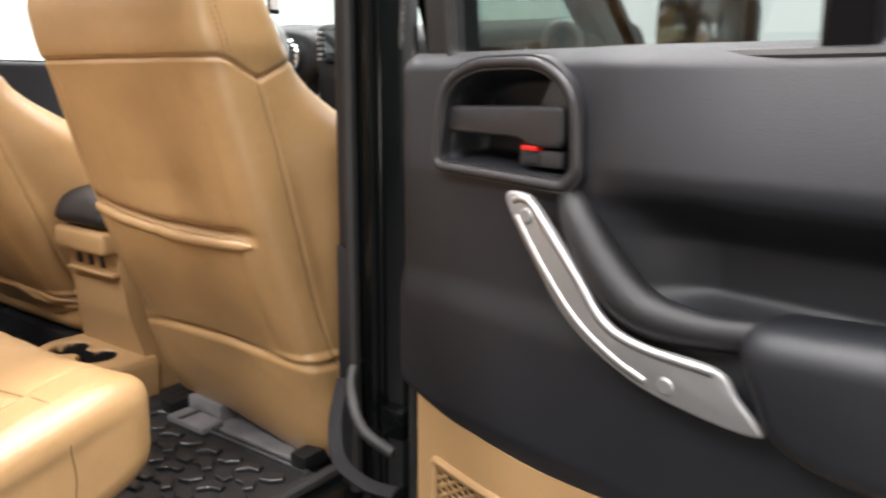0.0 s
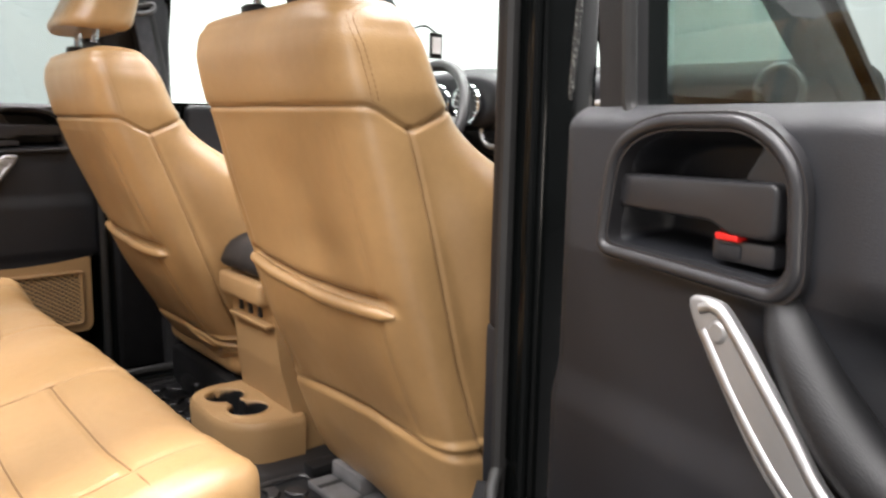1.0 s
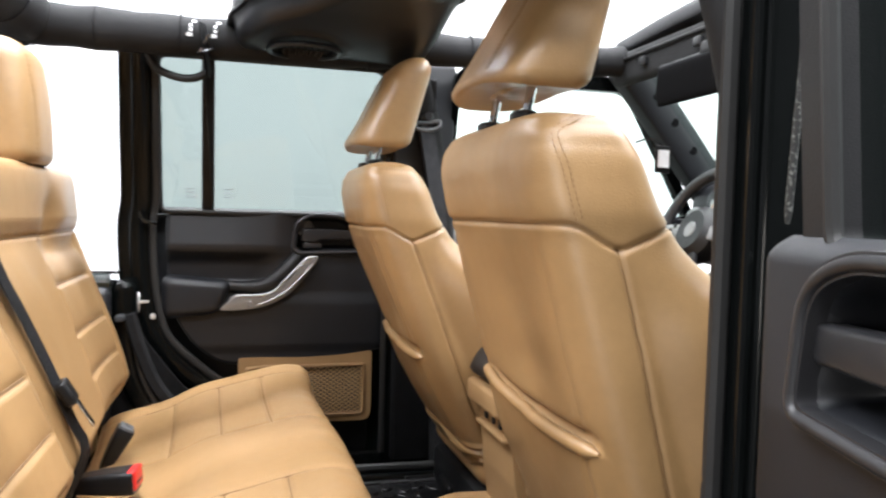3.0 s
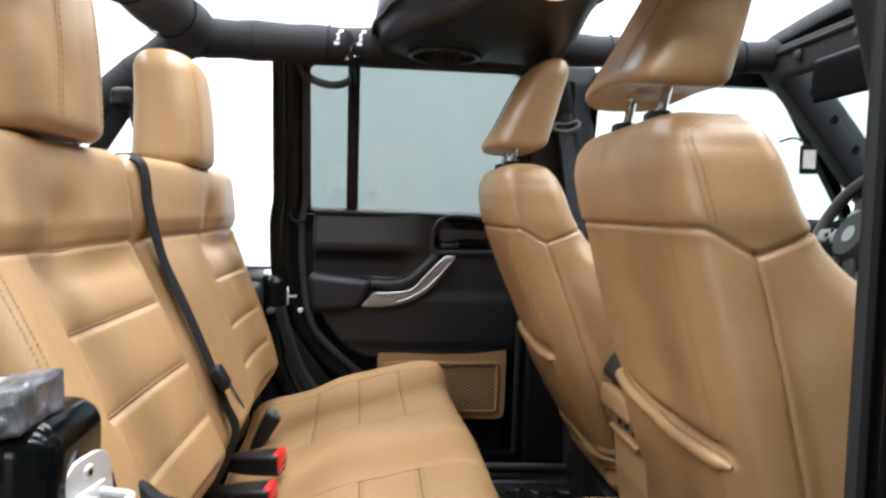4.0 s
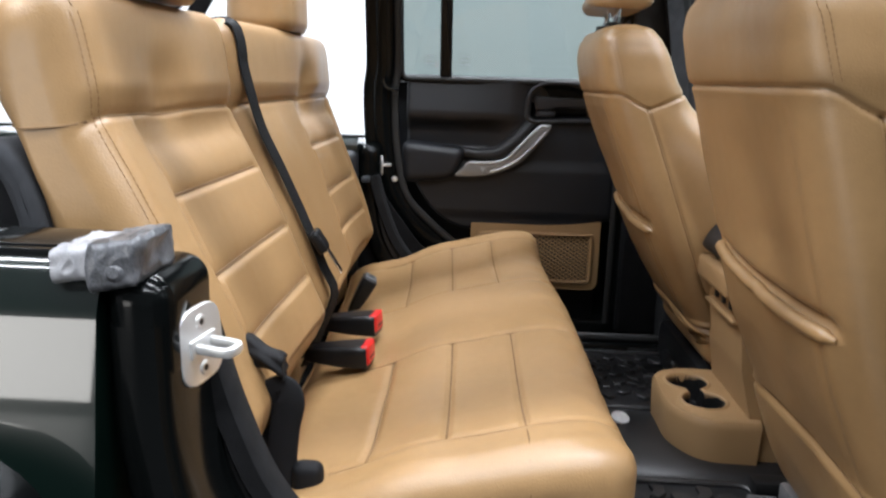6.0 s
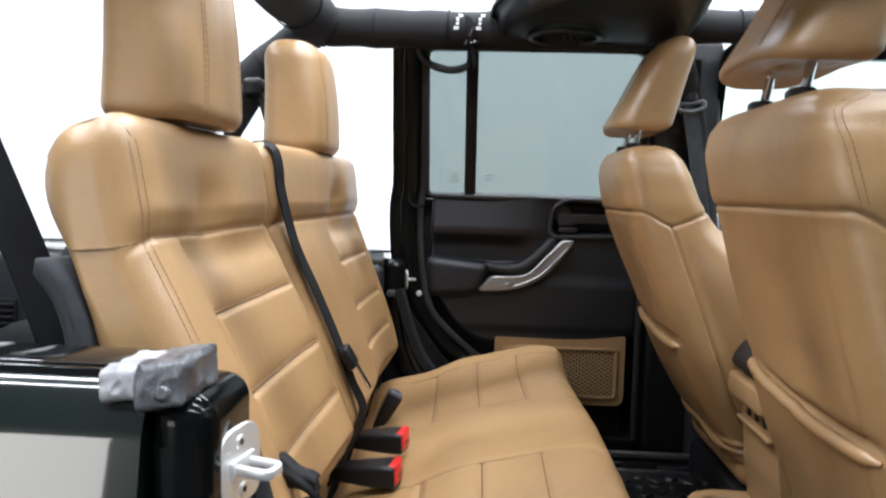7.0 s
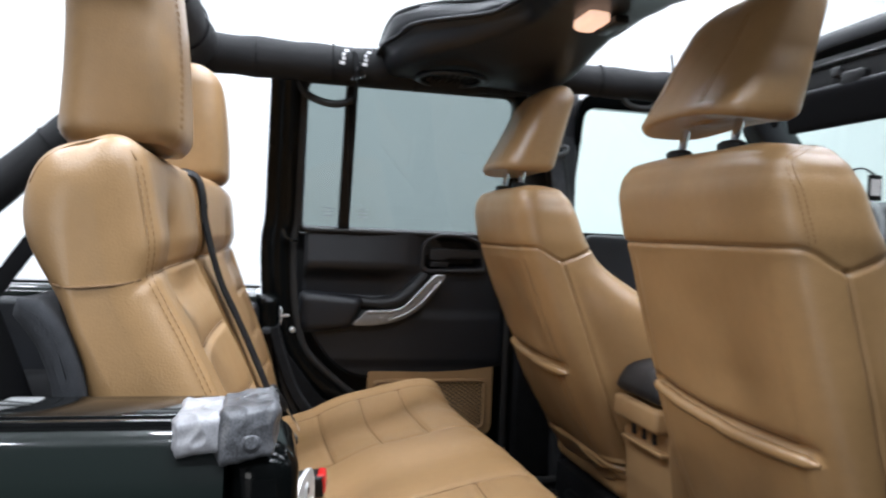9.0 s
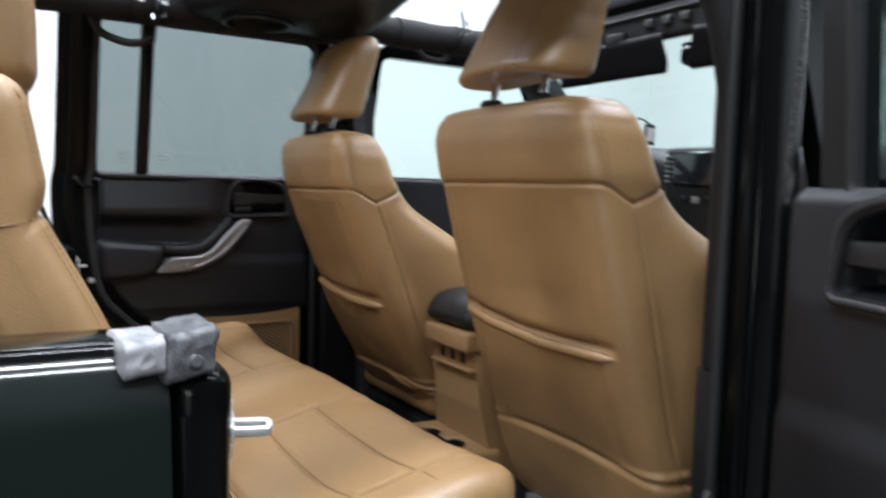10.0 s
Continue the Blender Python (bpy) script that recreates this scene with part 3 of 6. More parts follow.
    Pad(cap_rows([(p, *ellipse_ring(0.105 - 0.01 * abs(q), 0.036 - 0.008 * abs(q), 3.0, 60)) for q, p in ((-1, -0.012), (-0.5, -0.008), (0, 0.0), (1, 0.012))]), lambda p, s, t: (s, -0.030 - t, 1.432 + p), None, 0.003, 30).build("headrest_underside", LEATHER, hr)
    px = 0.0 if folds else -0.007
    for sx in (px - 0.076, px + 0.076):
        part("headrest_post", tube([Vector((sx, -0.052, 1.35)), Vector((sx, -0.045, 1.39)), Vector((sx, -0.034, 1.45))], 0.0072, 14), CHROME, seat, "polished chrome headrest post")
        part("post_guide", ring_guide(sx, -0.051, 1.385), PLASTIC, seat, "black plastic post guide")
    part("release_button", box(0.076 + 0.027, 0.076 + 0.043, -0.062, -0.040, 1.356, 1.366, 0.003), PLASTIC, seat)
    return seat


fs = front_seat()
fs.matrix_basis = pose(0.335, 0.765, 0)
FL_SCALE = 0.915
far_seat = front_seat(folds=True)
far_seat.matrix_basis = Matrix.Translation((-0.432, 0.682, -0.014)) @ Matrix.Diagonal((FL_SCALE, 0.95, 0.993, 1))

# ---- rear bench ----
UPD, NRM = (-0.515, 0.857), (0.857, 0.515)
BACK_C = (-0.043, 0.967)


def channel(d, depth, fade):
    """A sewn channel: the pad above rolls in slowly, the pad below starts at once."""
    return -depth * np.where(d > 0, np.exp(-np.clip(d, 0, 1) / fade), np.exp(-(d / 0.0055) ** 2))


def rake(p, s):
    """How far the seat backs stand forward of one slanting plane; the wide half is more upright."""
    return -0.010 + (0.10 + 0.10 * step01(-p, -0.30, 0.30)) * s


def slim(s):
    """Share of its full depth that the rear of a seat back keeps at height s: waisted below the yoke."""
    return 1 - 0.28 * step01(s, 0.05, 0.15) - 0.16 * np.exp(-((s - 0.19) / 0.06) ** 2) + 0.62 * step01(s, 0.18, 0.31)


def rear_back(name, x0, x1, panels, label):
    th = BENCH
    rows = box_rows(x0, x1, 0.347, 0.066, 4.2, 0.045, 460, 0.0048)

    def place(p, s, t):
        bow = 0.010 * np.sin(np.pi * np.clip((s + 0.365) / 0.73, 0, 1))
        rear = step01(-t, 0.0, 0.05)
        t = t * (1 - rear * (1 - slim(s)))
        s = s + 0.026 * step01(0.066 - t, 0.0, 0.130) * step01(s, 0.0, 0.34)
        tt = t + bow - (0.105 - 0.050 * step01(p, 0.40, 0.58)) * step01(-s, 0.205, 0.300) + 0.075 * step01(s, 0.17, 0.42) ** 1.0
        return p, BACK_C[0] + UPD[0] * s + NRM[0] * tt + rake(p, s), BACK_C[1] + UPD[1] * s + NRM[1] * tt

    def relief(p, s, t):
        fr = step01(t, 0.0, 0.035)
        side = 1 - step01(t, -0.056, -0.04)
        d = groove(s - 0.198 - 0.22 * np.clip(0.045 - t, 0, 0.2), 0.006, 0.005) * (1 - side)
        d += 0.012 * step01(s, 0.193, 0.235) * fr * (1 - step01(s, 0.32, 0.36))
        for a, b in panels:
            inside = step01(p, a - 0.006, a + 0.01) * (1 - step01(p, b - 0.01, b + 0.006)) * (1 - step01(s, 0.185, 0.2))
            for h in (0.082, -0.035, -0.134, -0.225):
                d += fr * inside * channel(s - h, 0.0075, 0.012)
            for e in (a, b):
                d += fr * groove(p - e, 0.004, 0.005) * (1 - step01(s, 0.185, 0.2))
            mid, hw = (a + b) / 2, (b - a) / 2
            d -= fr * 0.008 * (1 - np.clip(np.abs(p - mid) / hw, 0, 1) ** 2) * (1 - step01(s, 0.15, 0.2))
            d -= fr * 0.020 * np.exp(-((p - mid - 0.06) / 0.060) ** 2) * np.exp(-((s - 0.225) / 0.055) ** 2)
            d -= fr * 0.008 * inside * np.exp(-((s - 0.165) / 0.030) ** 2)
        for e in (x0 + 0.018, x1 - 0.018):
            if abs(e) > 0.3:
                d += fr * groove(p - e, 0.002, 0.003)
        return d * step01(np.minimum(p - x0, x1 - p), 0.001, 0.02)

    pad = Pad(rows, place, relief, lumps=0.0025, lump_scale=9)
    body = pad.build("backrest", LEATHER, th, label)
    outer = x1 - 0.018 if x1 > 0.3 else x0 + 0.018
    stitches("stitching", pad, [(outer, h, 0.066) for h in np.linspace(-0.28, 0.315, 130)], body, offsets=(-0.0045, 0.0045), step=0.0075, w=0.0006)
    out_x = x1 if x1 > 0.3 else x0
    piping("top_seam", pad, [(outer, 0.318, 0.062), (outer, 0.333, 0.050)] + [(outer, 0.343, t) for t in np.linspace(0.035, -0.045, 30)] + [(outer, 0.325, -0.060)], body, 0.0009, 0.0005, SEAMSHADE)
    for xa, xb in ((x0 + 0.025, x1 - 0.025),):
        piping("yoke_seam", pad, [(x, 0.198, 0.066) for x in np.linspace(xa, xb, 80)], body, 0.0010, 0.0004, SEAMSHADE)
    piping("yoke_seam", pad, [(out_x, 0.198 + 0.22 * max(0, 0.045 - t), t) for t in np.linspace(0.060, -0.064, 30)], body, 0.0017, 0.0008, SEAMSHADE)
    for a, b in panels:
        # Dark tube per channel: sewn seam line plus the shade of its groove.
        for h in (0.082, -0.035, -0.134, -0.225):
            piping("channel_seam_shade", pad, [(x, h + 0.0015, 0.066) for x in np.linspace(a + 0.004, b - 0.004, 50)], body, 0.0017, 0.0004, SEAMSHADE)
    # felt-covered rear shell
    shell = box_rows(x0 + 0.004, x1 + 0.007 * (x1 > 0.3), 0.300, 0.017, 6, 0.012, 60, 0.05)
    Pad(shell, lambda p, s, t: (p, BACK_C[0] + UPD[0] * (s - 0.060) + NRM[0] * (t - 0.010 - 0.066 * slim(s - 0.06) - (0.105 - 0.050 * step01(p, 0.40, 0.58)) * step01(0.06 - s, 0.205, 0.300) + 0.010 * np.sin(np.pi * np.clip((s + 0.305) / 0.73, 0, 1)) + 0.075 * step01(s - 0.06, 0.17, 0.42)) + rake(p, s - 0.060), BACK_C[1] + UPD[1] * (s - 0.060) + NRM[1] * (t - 0.010 - 0.066 * slim(s - 0.06) - (0.105 - 0.050 * step01(p, 0.40, 0.58)) * step01(0.06 - s, 0.205, 0.300) + 0.010 * np.sin(np.pi * np.clip((s + 0.305) / 0.73, 0, 1)) + 0.075 * step01(s - 0.06, 0.17, 0.42))), None, 0.002, 25).build("back_shell", FELT, th, "dark grey felt back shell")
    return th, pad


BENCH = thing("rear_bench", "tan leather split rear bench with headrests and sewn channels", "bench seat")
right_back, rb_pad = rear_back("backrest", 0.126, 0.618, [(0.165, 0.515)], "tan leather rear seat back with three cross channels")
left_back, lb_pad = rear_back("backrest", -0.62, 0.118, [(-0.55, -0.22)], "wide tan leather rear seat back with belt slot")


def rear_headrest(x, z0, dy, tall, parent):
    hp = headrest_pad(0.126, tall, 0.074, -0.014, (x, -0.145 + dy, z0), taper=0.90, belly=-0.006, foot=0.020, tuck=0.012)
    hr = hp.build("headrest", LEATHER, parent)
    for sx in (-0.0693, 0.0693):
        stitches("stitching", hp, [(p, sx, -0.074) for p in np.linspace(0.02, 0.215, 50)], hr, offsets=(-0.004, 0.004), step=0.009)
    part("headrest_collar", box(x - 0.052, x + 0.052, -0.185 + dy - 0.03 * (x < 0), -0.150 + dy - 0.03 * (x < 0), z0 - 0.016, z0 + 0.006, 0.006), PLASTIC, parent)
    for sx in (-0.05, 0.05):
        part("headrest_post", tube([Vector((x + sx, -0.168 + dy - 0.03 * (x < 0), 1.26)), Vector((x + sx, -0.168 + dy - 0.03 * (x < 0), z0 + 0.012))], 0.006, 10), CHROME, parent)


rear_headrest(0.365, 1.320, 0.005, 0.262, right_back)
rear_headrest(-0.285, 1.315, 0.023, 0.240, left_back)


def rear_cushion():
    th = BENCH
    x0, x1 = -0.655, 0.622
    rows = box_rows(x0, x1, 0.228, 0.085, 4.2, 0.045, 310, 0.007)

    def place(p, s, t):
        return p, 0.302 + s - 0.05 * step01(-s, 0.11, 0.228) + 0.030 * p + 0.003 + 0.008 * np.exp(-(p / 0.3) ** 2), 0.682 + t + 0.12 * s + 0.022 * step01(s, -0.02, 0.20) - 0.042 * step01(-s, 0.0, 0.18) * step01(t, 0.0, 0.05) + (0.010 + 0.016 * (p < 0)) * step01(np.abs(p + 0.02), 0.42, 0.6) * (t > 0)

    def relief(p, s, t):
        top = step01(t, 0.02, 0.06)
        y = 0.302 + s
        d = np.zeros_like(p)
        for a, b in ((0.130, 0.520), (-0.57, -0.215)):
            inside = step01(p, a - 0.004, a + 0.008) * (1 - step01(p, b - 0.008, b + 0.004))
            for e in (0.400, 0.298, 0.192):
                d += top * inside * groove(y - e, 0.0045, 0.006)
            for e in (a, b):
                d += top * groove(p - e, 0.0035, 0.004)
            mid, hw = (a + b) / 2, (b - a) / 2
            d -= top * 0.012 * (1 - np.clip(np.abs(p - mid) / hw, 0, 1) ** 2) * np.exp(-((y - 0.29) / 0.12) ** 2)
        d += step01(np.abs(p + 0.017), 0.57, 0.62) * top * 0.004
        # stretched folds near the front edge and the outer corners
        d += 0.0007 * np.sin(p * 70 + np.sin(y * 31) * 2) * np.exp(-((y - 0.50) / 0.035) ** 2)
        return d

    pad = Pad(rows, place, relief, lumps=0.003, lump_scale=8)
    c = pad.build("cushion", LEATHER, th, "wide tan leather cushion with sewn channels")
    for a, b in ((0.130, 0.520), (-0.57, -0.215)):
        for e in (0.400, 0.298, 0.192):
            # Seam line and groove shade of each channel, drawn as one dark tube.
            piping("channel_seam_shade", pad, [(x, e - 0.302 + 0.001, 0.085) for x in np.linspace(a + 0.004, b - 0.004, 50)], c, 0.0015, 0.0004, SEAMSHADE)
        for e in (a, b):
            piping("panel_seam", pad, [(e, s, 0.085) for s in np.linspace(-0.16, 0.20, 60)], c, 0.0012, 0.0003, SEAMSHADE)
    piping("side_seam", pad, [(x, 0.098, 0.085) for x in np.linspace(0.524, x1 - 0.02, 20)] + [(x1, 0.098, t) for t in np.linspace(0.05, -0.05, 14)], c, 0.0012, 0.0002, SEAMSHADE)
    part("cushion_frame", box(-0.60, 0.58, 0.16, 0.46, 0.50, 0.62, 0.015), PLASTIC, th)
    return th, pad


rear_bench, rc_pad = rear_cushion()

# ---- doors ----
# door space: u along the door from its hinge, w towards the cabin, z up; sizes as on the open door


def right_map(u, w, z):
    return Vector((0.827 + 0.978 * u - 0.208 * w, 0.841 - 0.208 * u - 0.978 * w, z))


def left_map(u, w, z):
    return Vector((-0.835 + 0.93 * w, 0.80 - 0.90 * u, 1.235 - (1.226 - z) * 0.87))


def into(bm, f):
    for v in bm.verts:
        v.co = f(v.co.x, v.co.y, v.co.z)
    return bm


def dplate(outline, w0, depth, f, bevel=0.003, lean=0.0, seg=2):
    bm = plate(outline, depth, bevel, seg)
    for v in bm.verts:
        v.co = Vector((v.co.x, w0 - v.co.y + lean * (v.co.z - 1.226), v.co.z))
    return into(bm, f)


def pane(outline, w0, f, lean=0.0):
    """A sheet of glass in door space."""
    bm = bmesh.new()
    bm.faces.new([bm.verts.new(f(u, w0 + lean * (z - 1.226), z)) for u, z in outline])
    return bm


def in_poly(u, z, poly):
    """Signed distance-like measure: positive inside a convex-ish outline (numpy arrays)."""
    d = np.full(u.shape, 1e9)
    n = len(poly)
    inside = np.zeros(u.shape, bool)
    for i in range(n):
        (x0, z0), (x1, z1) = poly[i], poly[(i + 1) % n]
        dx, dz = x1 - x0, z1 - z0
        t = np.clip(((u - x0) * dx + (z - z0) * dz) / (dx * dx + dz * dz + 1e-12), 0, 1)
        d = np.minimum(d, np.hypot(u - x0 - t * dx, z - z0 - t * dz))
        cross = ((z0 > z) != (z1 > z)) & (u < (x1 - x0) * (z - z0) / (z1 - z0 + 1e-12) + x0)
        inside ^= cross
    return np.where(inside, d, -d)


BEZEL = rounded([(0.138, 1.090), (0.152, 1.195), (0.206, 1.221), (0.316, 1.222), (0.363, 1.186), (0.368, 1.101), (0.349, 1.083)], [0.02, 0.035, 0.03, 0.03, 0.03, 0.02, 0.01], 5)
BEZEL_IN = rounded([(0.156, 1.104), (0.170, 1.187), (0.214, 1.206), (0.309, 1.207), (0.347, 1.180), (0.352, 1.109), (0.340, 1.098)], [0.014, 0.03, 0.024, 0.024, 0.024, 0.016, 0.008], 5)


def door_trim_mesh(f, parent, arched):
    nu, nz = 190, 150
    us = np.linspace(0.040, 0.735 if arched else 0.745, nu)
    U = np.repeat(us[:, None], nz, 1)
    low = 0.745 + 0.045 * np.exp(-((us - 0.06) / 0.10) ** 2)
    if arched:
        low = low - 0.017 + 0.16 * np.clip((us - 0.50) / 0.207, 0, 2) ** 2.6
    high = np.full(nu, 1.228)
    K = np.linspace(0, 1, nz)[None, :]
    Z = low[:, None] + (high - low)[:, None] * K
    W = 0.078 - 0.050 * (1 - np.clip((U - 0.040) / 0.050, 0, 1)) ** 2.4
    # padded upper band, hollow behind the pull, lower bulge
    W += 0.018 * step01(U, 0.34, 0.42) * step01(Z, 1.068, 1.118)
    W -= (0.030 if arched else 0.054) * step01(U, 0.38, 0.49) * step01(Z, 0.960, 1.005) * (1 - step01(Z, 1.045, 1.100))
    W += 0.008 * step01(Z, 0.76, 0.80) * (1 - step01(Z, 0.92, 0.97))
    W -= (0.020 if arched else 0.034) * np.clip((Z - 1.09) / 0.135, 0, 1) ** (1.2 if arched else 1.4) * step01(U, 0.36, 0.56)
    cup = in_poly(U, Z, BEZEL_IN)
    W -= 0.055 * step01(cup, -0.002, 0.012)
    ed = np.minimum(us[-1] - U, np.minimum(Z - low[:, None], high[:, None] - Z))
    W -= (0.010 if arched else 0.022) * (1 - np.clip(ed / (0.012 if arched else 0.022), 0, 1)) ** 2
    verts = [f(u, w, z) for u, w, z in zip(U.ravel(), W.ravel(), Z.ravel())]
    faces = [(i * nz + k, (i + 1) * nz + k, (i + 1) * nz + k + 1, i * nz + k + 1) for i in range(nu - 1) for k in range(nz - 1)]
    ob = mesh_ob("trim_panel", verts, faces, TRIM, parent, "black grained plastic trim panel")
    # the padded upper band takes the lighter black that carries its sheen
    ob.data.materials.append(BANDSHEEN)
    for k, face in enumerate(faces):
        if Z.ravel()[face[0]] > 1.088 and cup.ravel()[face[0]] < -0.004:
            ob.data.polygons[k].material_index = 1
    return ob


GRIP_PLATE = [(0.283, 1.074), (0.306, 1.083), (0.328, 1.071), (0.382, 1.013), (0.417, 0.974), (0.459, 0.960), (0.531, 0.957), (0.553, 0.937), (0.576, 0.910), (0.516, 0.909), (0.445, 0.922), (0.376, 0.957), (0.326, 1.011)]


GRIP_TOP = [(0.296, 1.074), (0.309, 1.077), (0.325, 1.067), (0.379, 1.009), (0.415, 0.970), (0.458, 0.956), (0.531, 0.953)]
GRIP_LOW = [(0.300, 1.058), (0.337, 1.011), (0.383, 0.965), (0.430, 0.938), (0.465, 0.926)]


def cushion(outline, front, soft, depth):
    """A padded block in door space: an outline whose front edge rolls over by `soft`."""
    cu = (min(p[0] for p in outline) + max(p[0] for p in outline)) / 2
    cz = (min(p[1] for p in outline) + max(p[1] for p in outline)) / 2
    hu = max(p[0] for p in outline) - cu
    hz = max(p[1] for p in outline) - cz
    bm = bmesh.new()
    rings = []
    for w, inset in [(front - depth, 0.0)] + [(front - soft * (1 - math.sin(a)), soft * (1 - math.cos(a))) for a in np.linspace(0, math.pi / 2, 9)]:
        ku, kz = 1 - inset / hu, 1 - inset / hz
        rings.append([bm.verts.new((cu + (p[0] - cu) * ku, w, cz + (p[1] - cz) * kz)) for p in outline])
    n = len(outline)
    for a, b in zip(rings, rings[1:]):
        for k in range(n):
            bm.faces.new((a[k], a[(k + 1) % n], b[(k + 1) % n], b[k]))
    bm.faces.new(rings[-1])
    bm.faces.new(rings[0][::-1])
    bmesh.ops.recalc_face_normals(bm, faces=bm.faces)
    return bm


def door(name, f, label, tall=1.663, low=0.45, unlocked=True, tilt=0.125, arched=False, win=(0.098, 0.142, 0.567, 0.611, 0.733, 0.80), glass_w=0.036, frame_look=None):
    th = thing(name, label, "car door")
    part("door_shell", dplate(rounded([(0.0, low), (0.42, low), (0.60, low + 0.15), (0.74, 0.80), (0.80, 0.98), (0.80, 1.205), (0.0, 1.205)], [0.03, 0.1, 0.1, 0.1, 0.06, 0.02, 0.02], 6), 0.012, 0.032, f, 0.010, seg=3), PAINT, th, "glossy dark green black door shell")
    part("inner_skin", dplate(rounded([(0.105, low + 0.02), (0.42, low + 0.02), (0.585, low + 0.165), (0.715, 0.80), (0.775, 0.98), (0.775, 1.20), (0.105, 1.20)], [0.03, 0.1, 0.1, 0.1, 0.06, 0.02, 0.02], 6), 0.020, 0.012, f, 0.004), TRIM, th)
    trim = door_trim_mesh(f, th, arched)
    # seal round the shell
    loop = rounded([(0.018, low + 0.01), (0.425, low + 0.01), (0.595, low + 0.155), (0.73, 0.80), (0.788, 0.98), (0.788, 1.20), (0.018, 1.20)], [0.03, 0.1, 0.1, 0.1, 0.06, 0.02, 0.02], 6)
    part("door_seal", tube([f(p[0], 0.016, p[1]) for p in loop], 0.008, 8, closed=True), SEAL, th, "black rubber door seal")
    # release handle
    bz = frame_plate(BEZEL, BEZEL_IN, 0.03)
    for v in bz.verts:
        v.co = Vector((v.co.x, 0.089 - v.co.y, v.co.z))
    handle = part("handle_bezel", into(bz, f), HANDLE, th, "black plastic release handle surround")
    part("bezel_lip", tube([f(p[0], 0.088, p[1]) for p in [tuple((Vector(a) + Vector(b)) / 2) for a, b in zip(BEZEL, BEZEL_IN)]], 0.0058, 10, closed=True), HANDLE, handle)
    part("release_lever", dplate(rounded([(0.160, 1.137), (0.160, 1.167), (0.250, 1.169), (0.334, 1.171), (0.334, 1.128), (0.288, 1.127), (0.272, 1.136)], 0.010, 5), 0.081, 0.024, f, 0.0045, seg=3), HANDLE, handle, "black release lever")
    part("lever_pivot", dplate(rounded([(0.292, 1.170), (0.310, 1.200), (0.340, 1.19), (0.347, 1.15), (0.330, 1.145)], 0.006, 3), 0.071, 0.04, f, 0.004), HANDLE, handle)
    part("lock_slider", dplate(rounded([(0.270, 1.106), (0.270, 1.1245), (0.330, 1.1245), (0.330, 1.106)], 0.004, 3), 0.075, 0.03, f, 0.003), HANDLE, handle, "black lock slider")
    part("lock_window", dplate(rounded([(0.277, 1.109), (0.277, 1.120), (0.300, 1.120), (0.300, 1.109)], 0.002, 2), 0.0765, 0.004, f, 0.001), TRIM, handle)
    part("lock_mark", dplate([(0.277, 1.1232), (0.277, 1.1284), (0.299, 1.1284), (0.299, 1.1232)], 0.0800, 0.012, f, 0.0012), RED, handle, "bright red lock mark") if unlocked else None
    # pull grip
    body = smooth_path([f(0.340, 0.068, 1.090), f(0.360, 0.080, 1.058), f(0.402, 0.085, 1.012), f(0.444, 0.086, 0.984), f(0.499, 0.085, 0.979), f(0.568, 0.080, 0.985)], 6)
    grip = part("pull_grip", tube(body, [0.016 + 0.008 * math.sin(math.pi * min(1, k / (len(body) - 1) * 1.15)) for k in range(len(body))], 14), SOFT, th, "black soft pull grip")
    part("grip_insert", dplate(smooth2(GRIP_PLATE, 5), 0.110, 0.010, f, 0.004, seg=3), SATIN, grip, "satin silver grip insert")
    for ridge in (GRIP_TOP, GRIP_LOW):
        part("grip_ridge", tube(smooth_path([f(u, 0.1070, z) for u, z in ridge], 6), 0.0052, 12), SILVERLIP, grip, "bright raised silver ridge")
    for u, z in ((0.315, 1.060), (0.487, 0.928)):
        part("grip_screw", disc(f(u, 0.1122, z), f(u, 1, z) - f(u, 0, z), 0.0095, 0.008, 20, 0.003), SATIN, grip, "silver grip screw")
    # armrest
    part("armrest", into(cushion(rounded([(0.537, 0.999), (0.745, 1.018), (0.745, 0.880), (0.609, 0.893), (0.577, 0.906)], [0.035, 0.03, 0.03, 0.04, 0.02], 8), 0.120, 0.030, 0.075), f), TRIM, th, "black padded armrest")
    # lower pocket
    out_l = rounded([(0.104, 0.800), (0.104, 0.530), (0.56, 0.530), (0.70, 0.70), (0.70, 0.775), (0.43, 0.772), (0.31, 0.762), (0.20, 0.772)], [0.01, 0.035, 0.03, 0.03, 0.01, 0.06, 0.06, 0.04], 6)
    if arched:
        out_l = rounded([(0.104, 0.770), (0.104, 0.535), (0.42, 0.535), (0.52, 0.62), (0.52, 0.752), (0.43, 0.752), (0.31, 0.750), (0.20, 0.756)], [0.01, 0.035, 0.03, 0.03, 0.01, 0.06, 0.06, 0.04], 6)
    in_l = rounded([(0.138, 0.712), (0.138, 0.555), (0.545, 0.555), (0.66, 0.695), (0.66, 0.715), (0.43, 0.712), (0.31, 0.700), (0.21, 0.704)], [0.01, 0.02, 0.02, 0.02, 0.006, 0.05, 0.05, 0.03], 6)
    if arched:
        in_l = rounded([(0.130, 0.722), (0.130, 0.560), (0.41, 0.560), (0.495, 0.635), (0.495, 0.715), (0.43, 0.722), (0.31, 0.720), (0.21, 0.722)], [0.01, 0.02, 0.02, 0.02, 0.006, 0.05, 0.05, 0.03], 6)
    fp = frame_plate(out_l, in_l, 0.02)
    for v in fp.verts:
        v.co = Vector((v.co.x, 0.080 - v.co.y, v.co.z))
    pk = part("door_pocket", into(fp, f), TANPLAST, th, "tan plastic pocket frame")
